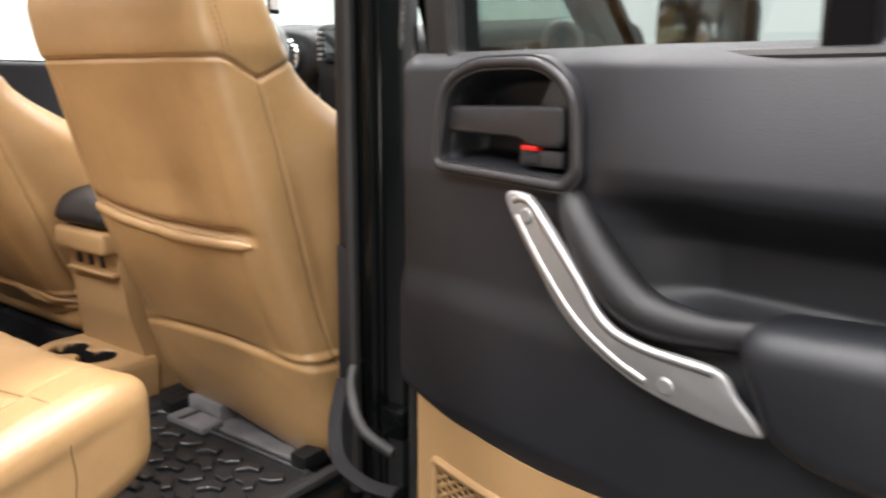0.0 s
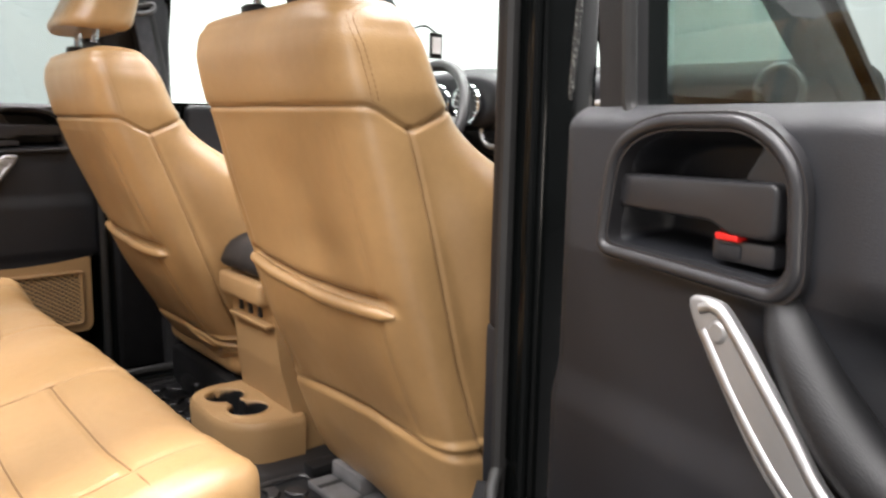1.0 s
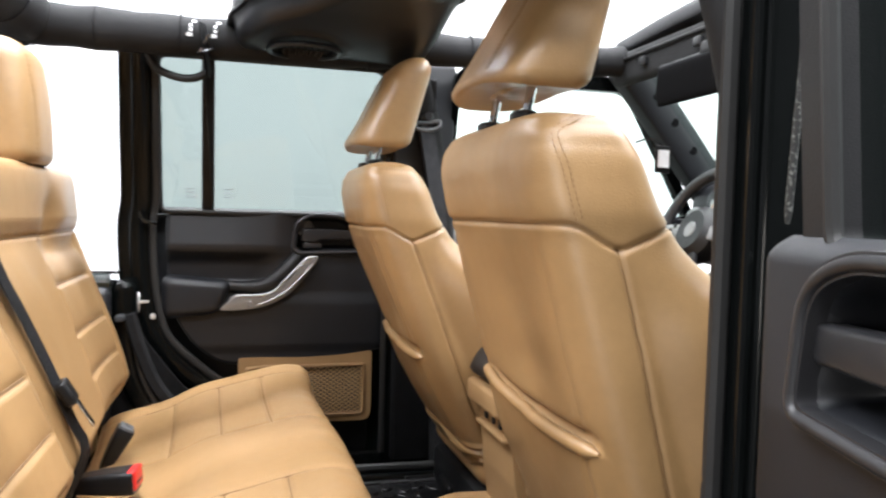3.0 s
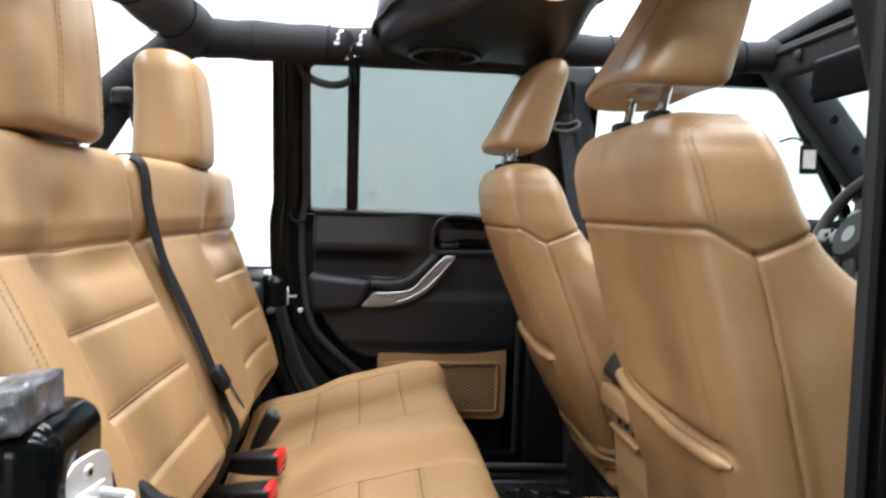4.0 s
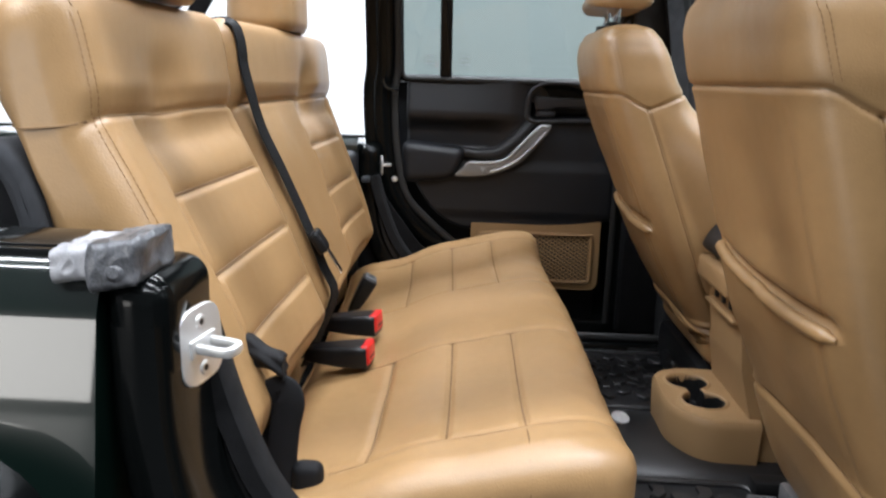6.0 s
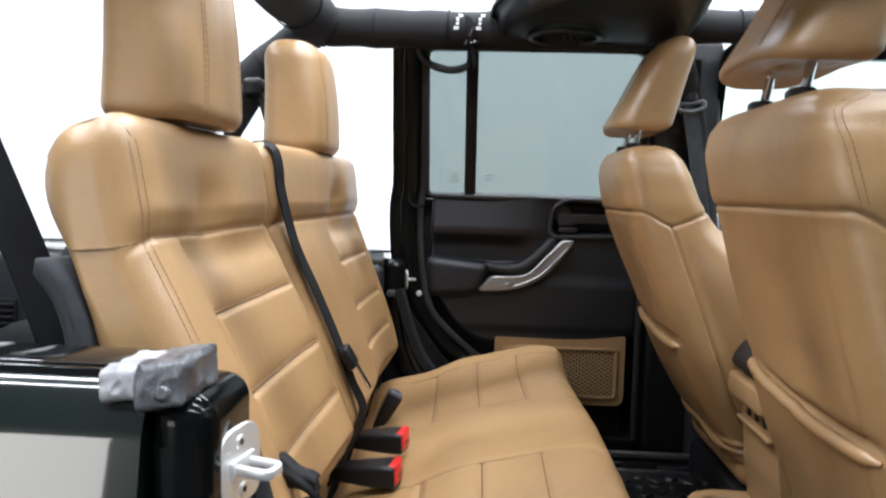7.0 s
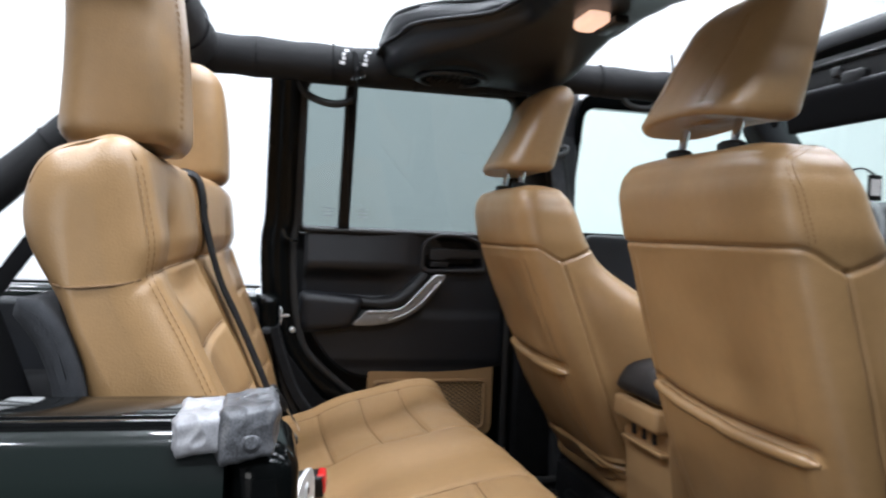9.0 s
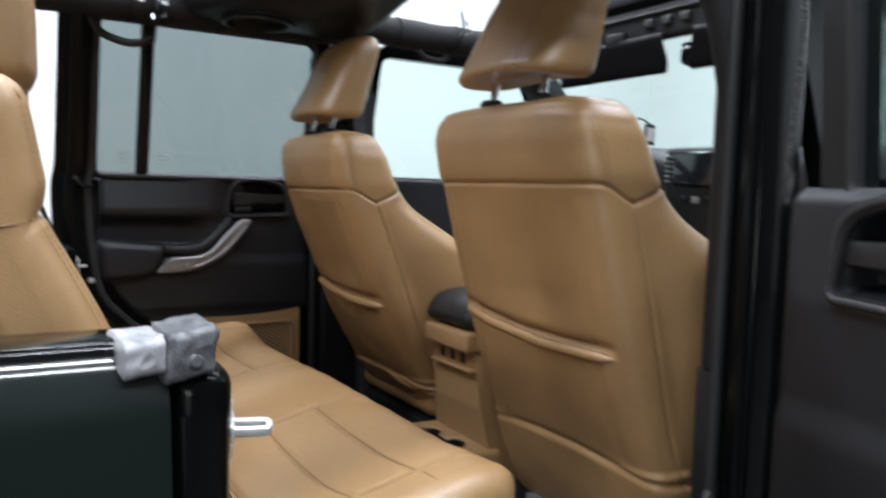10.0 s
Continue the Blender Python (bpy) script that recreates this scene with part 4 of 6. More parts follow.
    part("pocket_rim", tube([f(p[0], 0.081, p[1]) for p in in_l], 0.006, 8, closed=True), TANPLAST, pk)
    # Pocket back is black so the pocket's inner shade shows through the net.
    part("pocket_back_shade", dplate(in_l, 0.052, 0.004, f, 0), TRIM, pk, "pocket back coloured black for the shade inside")
    bm = bmesh.new()
    for sgn in (-1, 1):
        for k in range(-14, 40):
            c = 0.155 + 0.020 * k
            seg_pts = []
            for q in range(60):
                z = 0.545 + 0.19 * q / 59
                u = c + sgn * (z - 0.545) * 1.5 + (0 if sgn > 0 else 0.28)
                seg_pts.append((u, z))
            arr_u, arr_z = np.array([p[0] for p in seg_pts]), np.array([p[1] for p in seg_pts])
            ok = in_poly(arr_u, arr_z, in_l) > -0.002
            run = [f(u, 0.077 + 0.0012 * sgn, z) for (u, z), o in zip(seg_pts, ok) if o]
            if len(run) > 3:
                tube([run[0], run[len(run) // 2], run[-1]], 0.0024, 5, bm=bm)
    part("pocket_net", bm, WELT, pk, "tan diamond mesh net")
    # window frame, divider and panes
    lean = tilt / (tall - 1.226)
    ua, ub, uc, ud, ue, uf = win
    front_w = glass_w + 0.021
    o = rounded([(ua, 1.206), (ua, tall + 0.035), (uf, tall + 0.035), (uf, 1.206)], [0.01, 0.05, 0.05, 0.01], 6)
    i = rounded([(ub, 1.215), (ub, tall), (ue, tall), (ue, 1.215)], [0.022, 0.035, 0.025, 0.028], 6)
    fr = frame_plate(o, i, 0.045)
    for v in fr.verts:
        v.co = Vector((v.co.x, front_w - v.co.y + lean * max(0, v.co.z - 1.226), v.co.z))
    wf = part("window_frame", into(fr, f), frame_look or SOFT, th, "satin black window frame")
    part("frame_seal", tube([f(p[0], front_w + 0.001 + lean * max(0, p[1] - 1.226), p[1]) for p in i], 0.007, 8, closed=True), SEAL, wf)
    part("frame_pad", dplate(rounded([(ue + 0.009, 1.24), (ue + 0.009, tall), (ue + 0.032, tall), (ue + 0.032, 1.24)], 0.004, 2), front_w + 0.004, 0.012, f, 0.003, lean), TRIM, wf)
    part("window_divider", dplate(rounded([(uc, 1.212), (uc, tall + 0.01), (ud, tall + 0.01), (ud, 1.212)], 0.002, 2), front_w, 0.03, f, 0.004, lean), PLASTIC, wf, "black window divider bar")
    for a, b in ((ua + 0.012, uc + 0.008), (ud - 0.009, ue + 0.010)):
        g = part("window_pane", pane([(a, 1.212), (a, tall + 0.012), (b, tall + 0.012), (b, 1.212)], glass_w, f, lean), TINT, th, "grey green tinted side glass", smooth=False)
        face_to(g, f(0, 1, 0) - f(0, 0, 0))
        for k, (q0, q1) in enumerate(((0.010, 0.040), (0.012, 0.036), (0.010, 0.040))):
            e = b - 0.024 if a < 0.3 else b - 0.070
            part("etched_mark", dplate([(e - q1, 1.262 + 0.012 * k), (e - q1, 1.2645 + 0.012 * k), (e - q0, 1.2645 + 0.012 * k), (e - q0, 1.262 + 0.012 * k)], glass_w + 0.0012, 0.0008, f, 0, lean), GREYMARK, g, smooth=False)
    part("trim_plug", disc(f(0.712 if arched else 0.70, 0.074, 1.145), f(0, 1, 0) - f(0, 0, 0), 0.011, 0.01, 18, 0.003), PLASTIC, trim)
    return th


def smooth2(pts, per):
    return [(p.x, p.y) for p in smooth_path([(q[0], q[1], 0) for q in pts], per, closed=True)]


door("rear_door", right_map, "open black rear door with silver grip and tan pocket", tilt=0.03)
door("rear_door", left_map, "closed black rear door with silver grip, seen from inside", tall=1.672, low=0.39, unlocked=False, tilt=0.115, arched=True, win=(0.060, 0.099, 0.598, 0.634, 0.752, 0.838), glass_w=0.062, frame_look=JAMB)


def front_door(side):
    """Front door: shell, trim, frame and pane; side +1 right, -1 left."""
    th = thing("front_door", "closed black front door with a raised window", "car door")
    y0, y1 = 0.955, 1.78

    def f(u, w, z):
        return Vector((side * (0.835 - 0.93 * w), y0 + u, z))

    L = y1 - y0
    part("door_shell", dplate(rounded([(0, 0.46), (L, 0.46), (L, 1.22), (0, 1.22)], 0.03, 4), 0.07, 0.07, f, 0.01), PAINT, th)
    part("trim_panel", dplate(rounded([(0.02, 0.70), (L - 0.03, 0.70), (L - 0.03, 1.245), (0.02, 1.245)], 0.03, 5), 0.10, 0.03, f, 0.012, seg=4), TRIM, th)
    rear = 0.0 if side > 0 else -0.047
    o = rounded([(rear, 1.20), (rear, 1.655), (L - 0.30, 1.655), (L, 1.20)], [0.01, 0.05, 0.05, 0.01], 6)
    i = rounded([(0.075 if side > 0 else -0.027, 1.25), (0.075 if side > 0 else -0.027, 1.615), (L - 0.33, 1.615), (L - 0.06, 1.25)], [0.02, 0.035, 0.04, 0.02], 6)
    fr = frame_plate(o, i, 0.035)
    for v in fr.verts:
        v.co = Vector((v.co.x, 0.07 - v.co.y + 0.28 * max(0, v.co.z - 1.226), v.co.z))
    part("window_frame", into(fr, f), JAMB, th)
    g = part("window_pane", pane([(rear + 0.012, 1.24), (rear + 0.012, 1.625), (L - 0.32, 1.625), (L - 0.05, 1.24)], 0.048, f, 0.28), CLEAR, th, smooth=False)
    face_to(g, (1, 0, 0))
    return th


front_door(1)
front_door(-1)


def side_mirror():
    th = thing("side_mirror", "black outside mirror on the front door", "mirror")
    part("mirror_housing", box(0.90, 1.09, 1.50, 1.585, 1.225, 1.365, 0.03, 4), PLASTIC, th)
    part("mirror_glass", box(0.912, 1.078, 1.494, 1.499, 1.238, 1.352, 0.002), CHROME, th, "mirror glass")
    part("mirror_arm", tube(smooth_path([(0.80, 1.60, 1.235), (0.86, 1.57, 1.225), (0.93, 1.55, 1.235)], 5), 0.02, 10), PLASTIC, th)


side_mirror()

# ---- body tub ----


def yz_sweep(path, x, thick, width, sides=14, soft_edge=(0.35, 0.6)):
    """A strip that follows a path of (y, z) at a given x: thick in the plane, width along x."""
    pts = smooth_path([(x, y, z) for y, z in path], 8)
    return tube(pts, 0, sides, flat=(thick, width, *soft_edge), up=(1, 0, 0))


def extrude_y(section, y0, y1):
    """A closed xz section extruded along y."""
    fine = []
    for i, p in enumerate(section):
        p, q = Vector(p), Vector(section[(i + 1) % len(section)])
        fine.append(p[:])
        if (q - p).length > 0.03:
            fine += [(p + (q - p).normalized() * 0.003)[:], (q - (q - p).normalized() * 0.003)[:]]
    section = fine
    bm = bmesh.new()
    a = [bm.verts.new((p[0], y0, p[1])) for p in section]
    b = [bm.verts.new((p[0], y1, p[1])) for p in section]
    n = len(section)
    for i in range(n):
        bm.faces.new((a[i], a[(i + 1) % n], b[(i + 1) % n], b[i]))
    bm.faces.new(a[::-1])
    bm.faces.new(b)
    return bm


body = thing("car_body", "dark green black open off-road car body", "car body")
part("floor_pan", box(-0.70, 0.70, -1.55, 2.0, 0.44, 0.495, 0.01), CARPET, body, "black carpeted floor")
for sx in (1, -1):
    part("door_sill", box(min(sx * 0.60, sx * 0.80), max(sx * 0.60, sx * 0.80), 0.10, 1.9, 0.40, 0.525, 0.015, 3), JAMB, body, "glossy black door sill")
    part("sill_seal", tube([Vector((sx * 0.63, y, 0.535)) for y in (0.3, 0.7, 1.1, 1.5, 1.8)], 0.012, 8), SEAL, body)
    sec = rounded([(sx * 0.665, 0.46), (sx * 0.665, 1.045), (sx * 0.690, 1.062), (sx * 0.768, 1.062), (sx * 0.782, 1.052), (sx * 0.800, 1.012), (sx * 0.832, 0.80), (sx * 0.81, 0.46)], [0.02, 0.015, 0.01, 0.006, 0.008, 0.010, 0.02, 0.02], 5)
    part("quarter_panel", extrude_y(sec, -1.60, 0.013), PAINT, body, "glossy dark green rear quarter panel")
    part("rail_top", box(min(sx * 0.690, sx * 0.765), max(sx * 0.695, sx * 0.765), -1.55, 0.02, 1.0605, 1.0665, 0.002), RAILGLOSS, body, "polished black rail top strip")
    part("rail_channel", box(min(sx * 0.766, sx * 0.776), max(sx * 0.766, sx * 0.776), -1.55, 0.02, 1.054, 1.0645, 0.003), RAILGLOSS, body)
    part("inner_side_trim", box(min(sx * 0.62, sx * 0.664), max(sx * 0.62, sx * 0.664), -1.5, 0.02, 0.50, 1.03, 0.02, 3), TRIM, body, "black grained plastic side trim")
    # jamb that sweeps forward round the wheel housing
    part("door_jamb", yz_sweep([(0.043, 1.000), (0.043, 0.97), (0.046, 0.88), (0.068, 0.78), (0.13, 0.68), (0.24, 0.58), (0.37, 0.50)], sx * 0.729, 0.064, 0.134, 36, (0.55, 0.55)), JAMB, body, "glossy black rear door jamb")
    part("jamb_head", box(min(sx * 0.662, sx * 0.796), max(sx * 0.662, sx * 0.796), 0.0135, 0.0745, 0.93, 1.046, 0.030, 8), JAMB, body, "glossy black rounded jamb head")
    part("jamb_lip", yz_sweep([(0.074, 0.90), (0.078, 0.87), (0.103, 0.775), (0.163, 0.685), (0.27, 0.595), (0.40, 0.52)], sx * 0.668, 0.016, 0.022, 10), SEAL, body, "black rubber jamb seal")
    part("felt_strip", yz_sweep([(0.06, 0.96), (0.09, 0.86), (0.13, 0.77), (0.20, 0.69), (0.31, 0.61), (0.43, 0.545)], sx * 0.668, 0.030, 0.045, 10), EDGEFELT, body, "black felt edging strip")
    part("wheel_house", box(min(sx * 0.40, sx * 0.66), max(sx * 0.40, sx * 0.66), -1.0, -0.20, 0.49, 0.86, 0.08, 5), CARPET, body, "black carpeted wheel housing")
    # B pillar: satin inner trim, glossy outer jamb
    yb0, yb1 = (0.835, 0.925) if sx > 0 else (0.745, 0.921)
    xa, xb = (0.676, 0.712) if sx > 0 else (0.695, 0.730)
    part("pillar_trim", box(min(sx * xa, sx * xb), max(sx * xa, sx * xb), yb0, yb1, 0.94, 1.66, 0.012, 3), TRIM, body, "satin black pillar trim")
    part("pillar_trim_lower", box(min(sx * (xa - 0.014), sx * xb), max(sx * (xa - 0.014), sx * xb), yb0 + 0.01, yb1 + 0.02, 0.53, 0.945, 0.010, 3), TRIM if sx > 0 else CARPET, body, "black lower pillar trim")
    part("pillar_jamb", box(min(sx * 0.713, sx * 0.775), max(sx * 0.713, sx * 0.775), yb0 - 0.005, yb1, 0.50, 1.67, 0.012, 3), JAMB, body, "glossy black pillar jamb")
    part("pillar_seal", tube([Vector((sx * 0.722, yb0 - 0.012, z)) for z in (0.55, 0.8, 1.05, 1.3, 1.6)], 0.010, 8), SEAL, body)
    part("pillar_lip", tube([Vector((sx * 0.762, yb0 - 0.010, z)) for z in (0.55, 0.8, 1.05, 1.3, 1.6)], 0.006, 8), JAMB, body)
bm = plate(rounded([(-0.30, 1.03), (0.05, 1.03), (0.09, 0.90), (0.18, 0.78), (0.29, 0.68), (0.38, 0.50), (-0.30, 0.50)], 0.02, 4), 0.012, 0.003)
for v in bm.verts:
    v.co = Vector((-0.680 - v.co.y, v.co.x, v.co.z))
part("lower_side_trim", bm, CARPET, body, "black carpeted lower side trim")
bm = plate(rounded([(-0.05, 1.04), (0.10, 1.04), (0.14, 0.90), (0.23, 0.78), (0.36, 0.66), (0.50, 0.47), (-0.05, 0.47)], 0.02, 4), 0.016, 0.003)
for v in bm.verts:
    v.co = Vector((-0.742 - v.co.y, v.co.x, v.co.z))
part("jamb_flange", bm, JAMB, body, "glossy black jamb flange")
for nm, off, wide, thick, m, lab in (("door_edge", 0.0, 0.050, 0.044, JAMB, "glossy black edge of the door opening"), ("edge_seal", 0.034, 0.020, 0.018, SEAL, "black rubber opening seal"), ("edge_flange", -0.030, 0.016, 0.050, JAMB, "polished black opening flange")):
    line = [(0.085, 1.62), (0.082, 1.40), (0.080, 1.26), (0.072, 1.19), (0.076, 1.08), (0.088, 0.98), (0.110, 0.90), (0.160, 0.825), (0.240, 0.755), (0.340, 0.680)]
    run = smooth_path([(-0.744 + 0.28 * max(0, z - 1.24), y + off * (0.75 if z < 0.9 else 1.0), z + off * (0.7 if z < 0.9 else 0.0)) for y, z in line], 8)
    part(nm, tube(run, 0, 16, flat=(thick if nm == "edge_flange" else wide, wide if nm == "edge_flange" else thick, 0.5, 0.5), up=(1, 0, 0)), m, body, lab)
part("edge_catch", tube(smooth_path([(-0.716, 0.078, 1.222), (-0.712, 0.084, 1.204), (-0.712, 0.100, 1.194), (-0.716, 0.118, 1.194)], 5), 0.006, 8), RAILGLOSS, body, "polished black catch")
part("jamb_bolt", disc((-0.714, 0.112, 0.946), (1, 0.1, 0), 0.008, 0.008, 16, 0.002), ZINC, body, "zinc jamb bolt")
part("tailgate_panel", box(-0.66, 0.66, -1.60, -1.55, 0.46, 1.05, 0.01), PAINT, body)
# flare over the rear wheel
arc = smooth_path([(0.86, y, z) for y, z in ((0.0, 0.45), (-0.01, 0.68), (-0.04, 0.81), (-0.12, 0.868), (-0.30, 0.875), (-0.70, 0.875), (-0.90, 0.82), (-0.98, 0.50))], 6)
part("wheel_flare", tube(arc, 0, 14, flat=(0.05, 0.17), up=(1, 0, 0)), JAMB, body, "black plastic wheel arch flare")
# floor tunnel
tun = rounded([(-0.20, 0.48), (-0.17, 0.512), (0.08, 0.512), (0.11, 0.48)], 0.012, 5)
part("floor_tunnel", extrude_y(tun, 0.30, 1.9), CARPET, body)

part("side_vent", box(-0.624, -0.612, -1.12, -1.02, 0.78, 0.90, 0.004), PLASTIC, body)
for k in range(6):
    part("vent_slat", box(-0.612, -0.604, -1.115, -1.025, 0.788 + 0.018 * k, 0.797 + 0.018 * k, 0.003), PLASTIC, body)
part("rear_bolt", disc((-0.60, -0.94, 0.87), (1, 0.2, 0), 0.012, 0.02, 14, 0.003), ZINC, body)
# hinges and check strap of the open door
part("door_hinge", box(0.776, 0.822, 0.818, 0.85, 0.66, 0.71, 0.008), JAMB, body)
part("worn_seal", tube(smooth_path([(0.834, 0.822, 1.66), (0.832, 0.822, 1.415), (0.826, 0.822, 1.32), (0.820, 0.822, 1.237)], 8), [0.0036] * 24 + [0.002], 8), WORN, body, "worn speckled seal beside the hinge")
strap = thing("door_check_strap", "black fabric door check strap", "strap")
part("strap_band", tube(smooth_path([(0.700, 0.82, 0.735), (0.725, 0.775, 0.690), (0.77, 0.735, 0.655), (0.83, 0.725, 0.640), (0.88, 0.730, 0.640)], 6), 0, 12, flat=(0.022, 0.005), up=(0, -0.3, 1)), WEB, strap)
# wiring boot between pillar and door
boot = thing("wiring_boot", "black ribbed rubber wiring boot", "cable")
pts = smooth_path([(0.715, 0.845, 0.79), (0.735, 0.80, 0.735), (0.78, 0.775, 0.69), (0.835, 0.78, 0.665)], 8)
part("boot_tube", tube(pts, [0.0085 + 0.0016 * (k % 2) for k in range(len(pts))], 12), SEAL, boot)


def striker(m):
    """Zinc door striker: plate with two screws and a forked loop; plate faces +y."""
    th = thing("door_striker", "shiny zinc door striker plate with a forked loop", "door latch", "door strikers", at=m)
    out = rounded([(-0.036, -0.044), (-0.036, 0.044), (0.036, 0.044), (0.036, -0.044)], 0.028, 6)
    p = plate(out, 0.006, 0.002)
    for v in p.verts:
        v.co.y = 0.006 - v.co.y
    part("plate", p, ZINC, th)
    for z in (-0.027, 0.027):
        part("screw", disc((0, 0.0080, z), (0, 1, 0), 0.0085, 0.004, 18, 0.002), ZINC, th)
        part("screw_socket", disc((0, 0.0082, z), (0, 1, 0), 0.0038, 0.001, 6), PLASTIC, th)
    # hairpin loop that stands out from the plate
    pin = smooth_path([(-0.012, 0.002, 0.0), (-0.012, 0.036, 0.0), (-0.008, 0.047, 0.0), (0.008, 0.047, 0.0), (0.012, 0.036, 0.0), (0.012, 0.002, 0.0)], 6)
    part("loop", tube(pin, 0, 14, flat=(0.008, 0.011, 0.5, 0.5), up=(0, 0, 1)), ZINC, th)
    part("loop_foot", box(-0.022, 0.022, 0.004, 0.010, -0.011, 0.011, 0.003), ZINC, th)
    return th


st = striker(pose(0.735, 0.079, 0.966, 0, 6, -17) @ Matrix.Scale(0.9, 4))
copy_thing(st, pose(-0.720, 0.070, 0.985, 0, 0, 20) @ Matrix.Diagonal((0.7, 0.7, 0.7, 1)))


def tape_wrap():
    """Crumpled protective wrap on the front end of the rail."""
    th = thing("protective_wrap", "crumpled grey protective wrap on the rail end", "tape")
    for nm, tp, (xa, xb, ya, yb, za, zb) in (("wrap_block", TAPE, (0.716, 0.804, 0.006, 0.056, 1.036, 1.080)), ("wrap_flap", TAPELIGHT, (0.706, 0.802, -0.028, 0.012, 1.046, 1.078))):
        rows = []
        for p in np.linspace(0, 1, 44):
            k = 1 - 0.25 * max(0, abs(2 * p - 1) - 0.8) / 0.2
            s, t = ellipse_ring((xb - xa) / 2 * k, (zb - za) / 2 * k, 7, 150)
            rows.append((ya + (yb - ya) * p, s, t))

        def relief(p, s, t):
            q = np.stack([p, s, t], axis=-1).reshape(-1, 3)
            a = np.array([noise.noise(Vector((v[0] * 28, v[1] * 28, v[2] * 40))) for v in q])
            b = np.array([1 - abs(noise.noise(Vector((v[0] * 80 + 5, v[1] * 80, v[2] * 80)))) for v in q])
            c = np.array([1 - abs(noise.noise(Vector((v[0] * 45, v[1] * 38 + 9, v[2] * 45)))) for v in q])
            return (0.0030 * a + 0.0010 * (b - 0.7) + 0.0022 * (c ** 5 - 0.4)).reshape(p.shape)

        Pad(cap_rows(rows), lambda p, s, t: ((xa + xb) / 2 + s, p, (za + zb) / 2 + t + 0.16 * (p - 0.03)), relief).build(nm, tp, th)
    part("wrap_lump", disc((0.807, 0.034, 1.053), (1, 0.1, 0.15), 0.009, 0.012, 16, 0.004), TAPE, th)


tape_wrap()

# ---- sport bar ----
sport = thing("sport_bar", "black fabric padded sport bar with rear legs", "roll bar")


def padded_bar(name, pts, r, seam=True, label=""):
    path = smooth_path(pts, 10)
    n = len(path)
    rad = [r * (1 + 0.03 * math.sin(k * 0.9) + 0.05 * noise.noise(Vector((k * 0.35, r * 70, len(pts))))) for k in range(n)]
    b = part(name, tube(path, rad, 26), FABRIC, sport, label)
    if seam:
        for k in range(6, n - 4, 9):
            d = (path[k + 1] - path[k]).normalized()
            part("cover_seam", torus(path[k], d, r * 1.03, 0.0025, 24, 5), WEB, b)
    return b


for sx in (-1, 1):
    side_x = sx * 0.585
    padded_bar("side_bar", [(side_x, -0.20, 1.662), (side_x, -0.10, 1.660), (side_x, 0.10, 1.658), (side_x, 0.32, 1.657), (side_x, 0.60, 1.660), (side_x, 0.80, 1.672)], 0.050, label="black padded side bar")
    padded_bar("front_bar", [(sx * 0.560, 0.78, 1.672), (sx * 0.555, 1.0, 1.668), (sx * 0.55, 1.2, 1.668), (sx * 0.55, 1.36, 1.678)], 0.042, label="black wrapped front bar")
    padded_bar("rear_leg", [(side_x, -0.13, 1.668), (side_x, -0.22, 1.625), (side_x, -0.40, 1.475), (side_x, -0.60, 1.290), (side_x, -0.80, 1.06), (side_x, -0.86, 0.90)], 0.046, label="black padded rear leg")
    hx = 0.045 if sx > 0 else 0.022
    padded_bar("hoop_leg", [(sx * (0.58 + 1.1 * hx), 0.77, 1.66), (sx * (0.64 + 1.2 * hx), 0.83, 1.50), (sx * (0.665 + hx), 0.89, 1.2), (sx * (0.655 + hx), 0.895, 0.9), (sx * (0.65 + hx), 0.895, 0.50)], 0.032, seam=False, label="black hoop leg")
padded_bar("rear_cross_bar", [(-0.585, -0.16, 1.672), (-0.30, -0.185, 1.690), (0, -0.19, 1.694), (0.30, -0.185, 1.690), (0.585, -0.16, 1.672)], 0.062, label="black padded rear cross bar")
padded_bar("main_hoop", [(-0.58, 0.76, 1.68), (-0.3, 0.755, 1.715), (0, 0.755, 1.72), (0.3, 0.755, 1.715), (0.58, 0.76, 1.68)], 0.040, label="black padded main hoop")
for y0 in (0.205, 0.262):
    for k in range(4):
        a0 = -0.18 + 0.22 * k
        bm = bmesh.new()
        ring = []
        for q in range(6):
            a = a0 + 0.15 * q / 5
            for yy in (y0 - 0.006 + 0.003 * (k % 2) + 0.003 * k, y0 + 0.007 - 0.003 * (k % 3) + 0.003 * k):
                ring.append(bm.verts.new((-0.585 + 0.0528 * math.cos(a), yy, 1.658 + 0.0528 * math.sin(a))))
        for q in range(5):
            bm.faces.new((ring[2 * q], ring[2 * q + 2], ring[2 * q + 3], ring[2 * q + 1]))
        part("white_patch", bm, WHITEMARK, sport, "small white printed mark", smooth=False)


def grab_strap(pts, r=0.010):
    th = thing("grab_handle", "black webbing grab handle hung from the bar", "handle")
    p = smooth_path(pts, 8)
    part("handle_loop", tube(p, [r * (1 + 0.08 * (k % 2)) for k in range(len(p))], 10), SEAL, th)
    e = Vector(pts[-1])
    part("handle_strap", tube(smooth_path([e + Vector((-0.004, 0, -0.008)), e + Vector((0.045, -0.004, 0.018)), e + Vector((0.084, -0.010, 0.055)), e + Vector((0.080, -0.014, 0.100))], 5), 0, 10, flat=(0.030, 0.006), up=(0.5, 0.85, 0.1)), WEB, th)
    part("strap_buckle", tube([e + Vector((0.088, a, 0.030 + b)) for a, b in ((-0.020, 0), (0.000, 0.045), (0.012, 0.01))], 0.0032, 8, closed=True), CHROME, th)


grab_strap([(-0.625, 0.10, 1.615), (-0.622, 0.125, 1.580), (-0.615, 0.175, 1.561), (-0.612, 0.215, 1.562), (-0.612, 0.25, 1.580)])
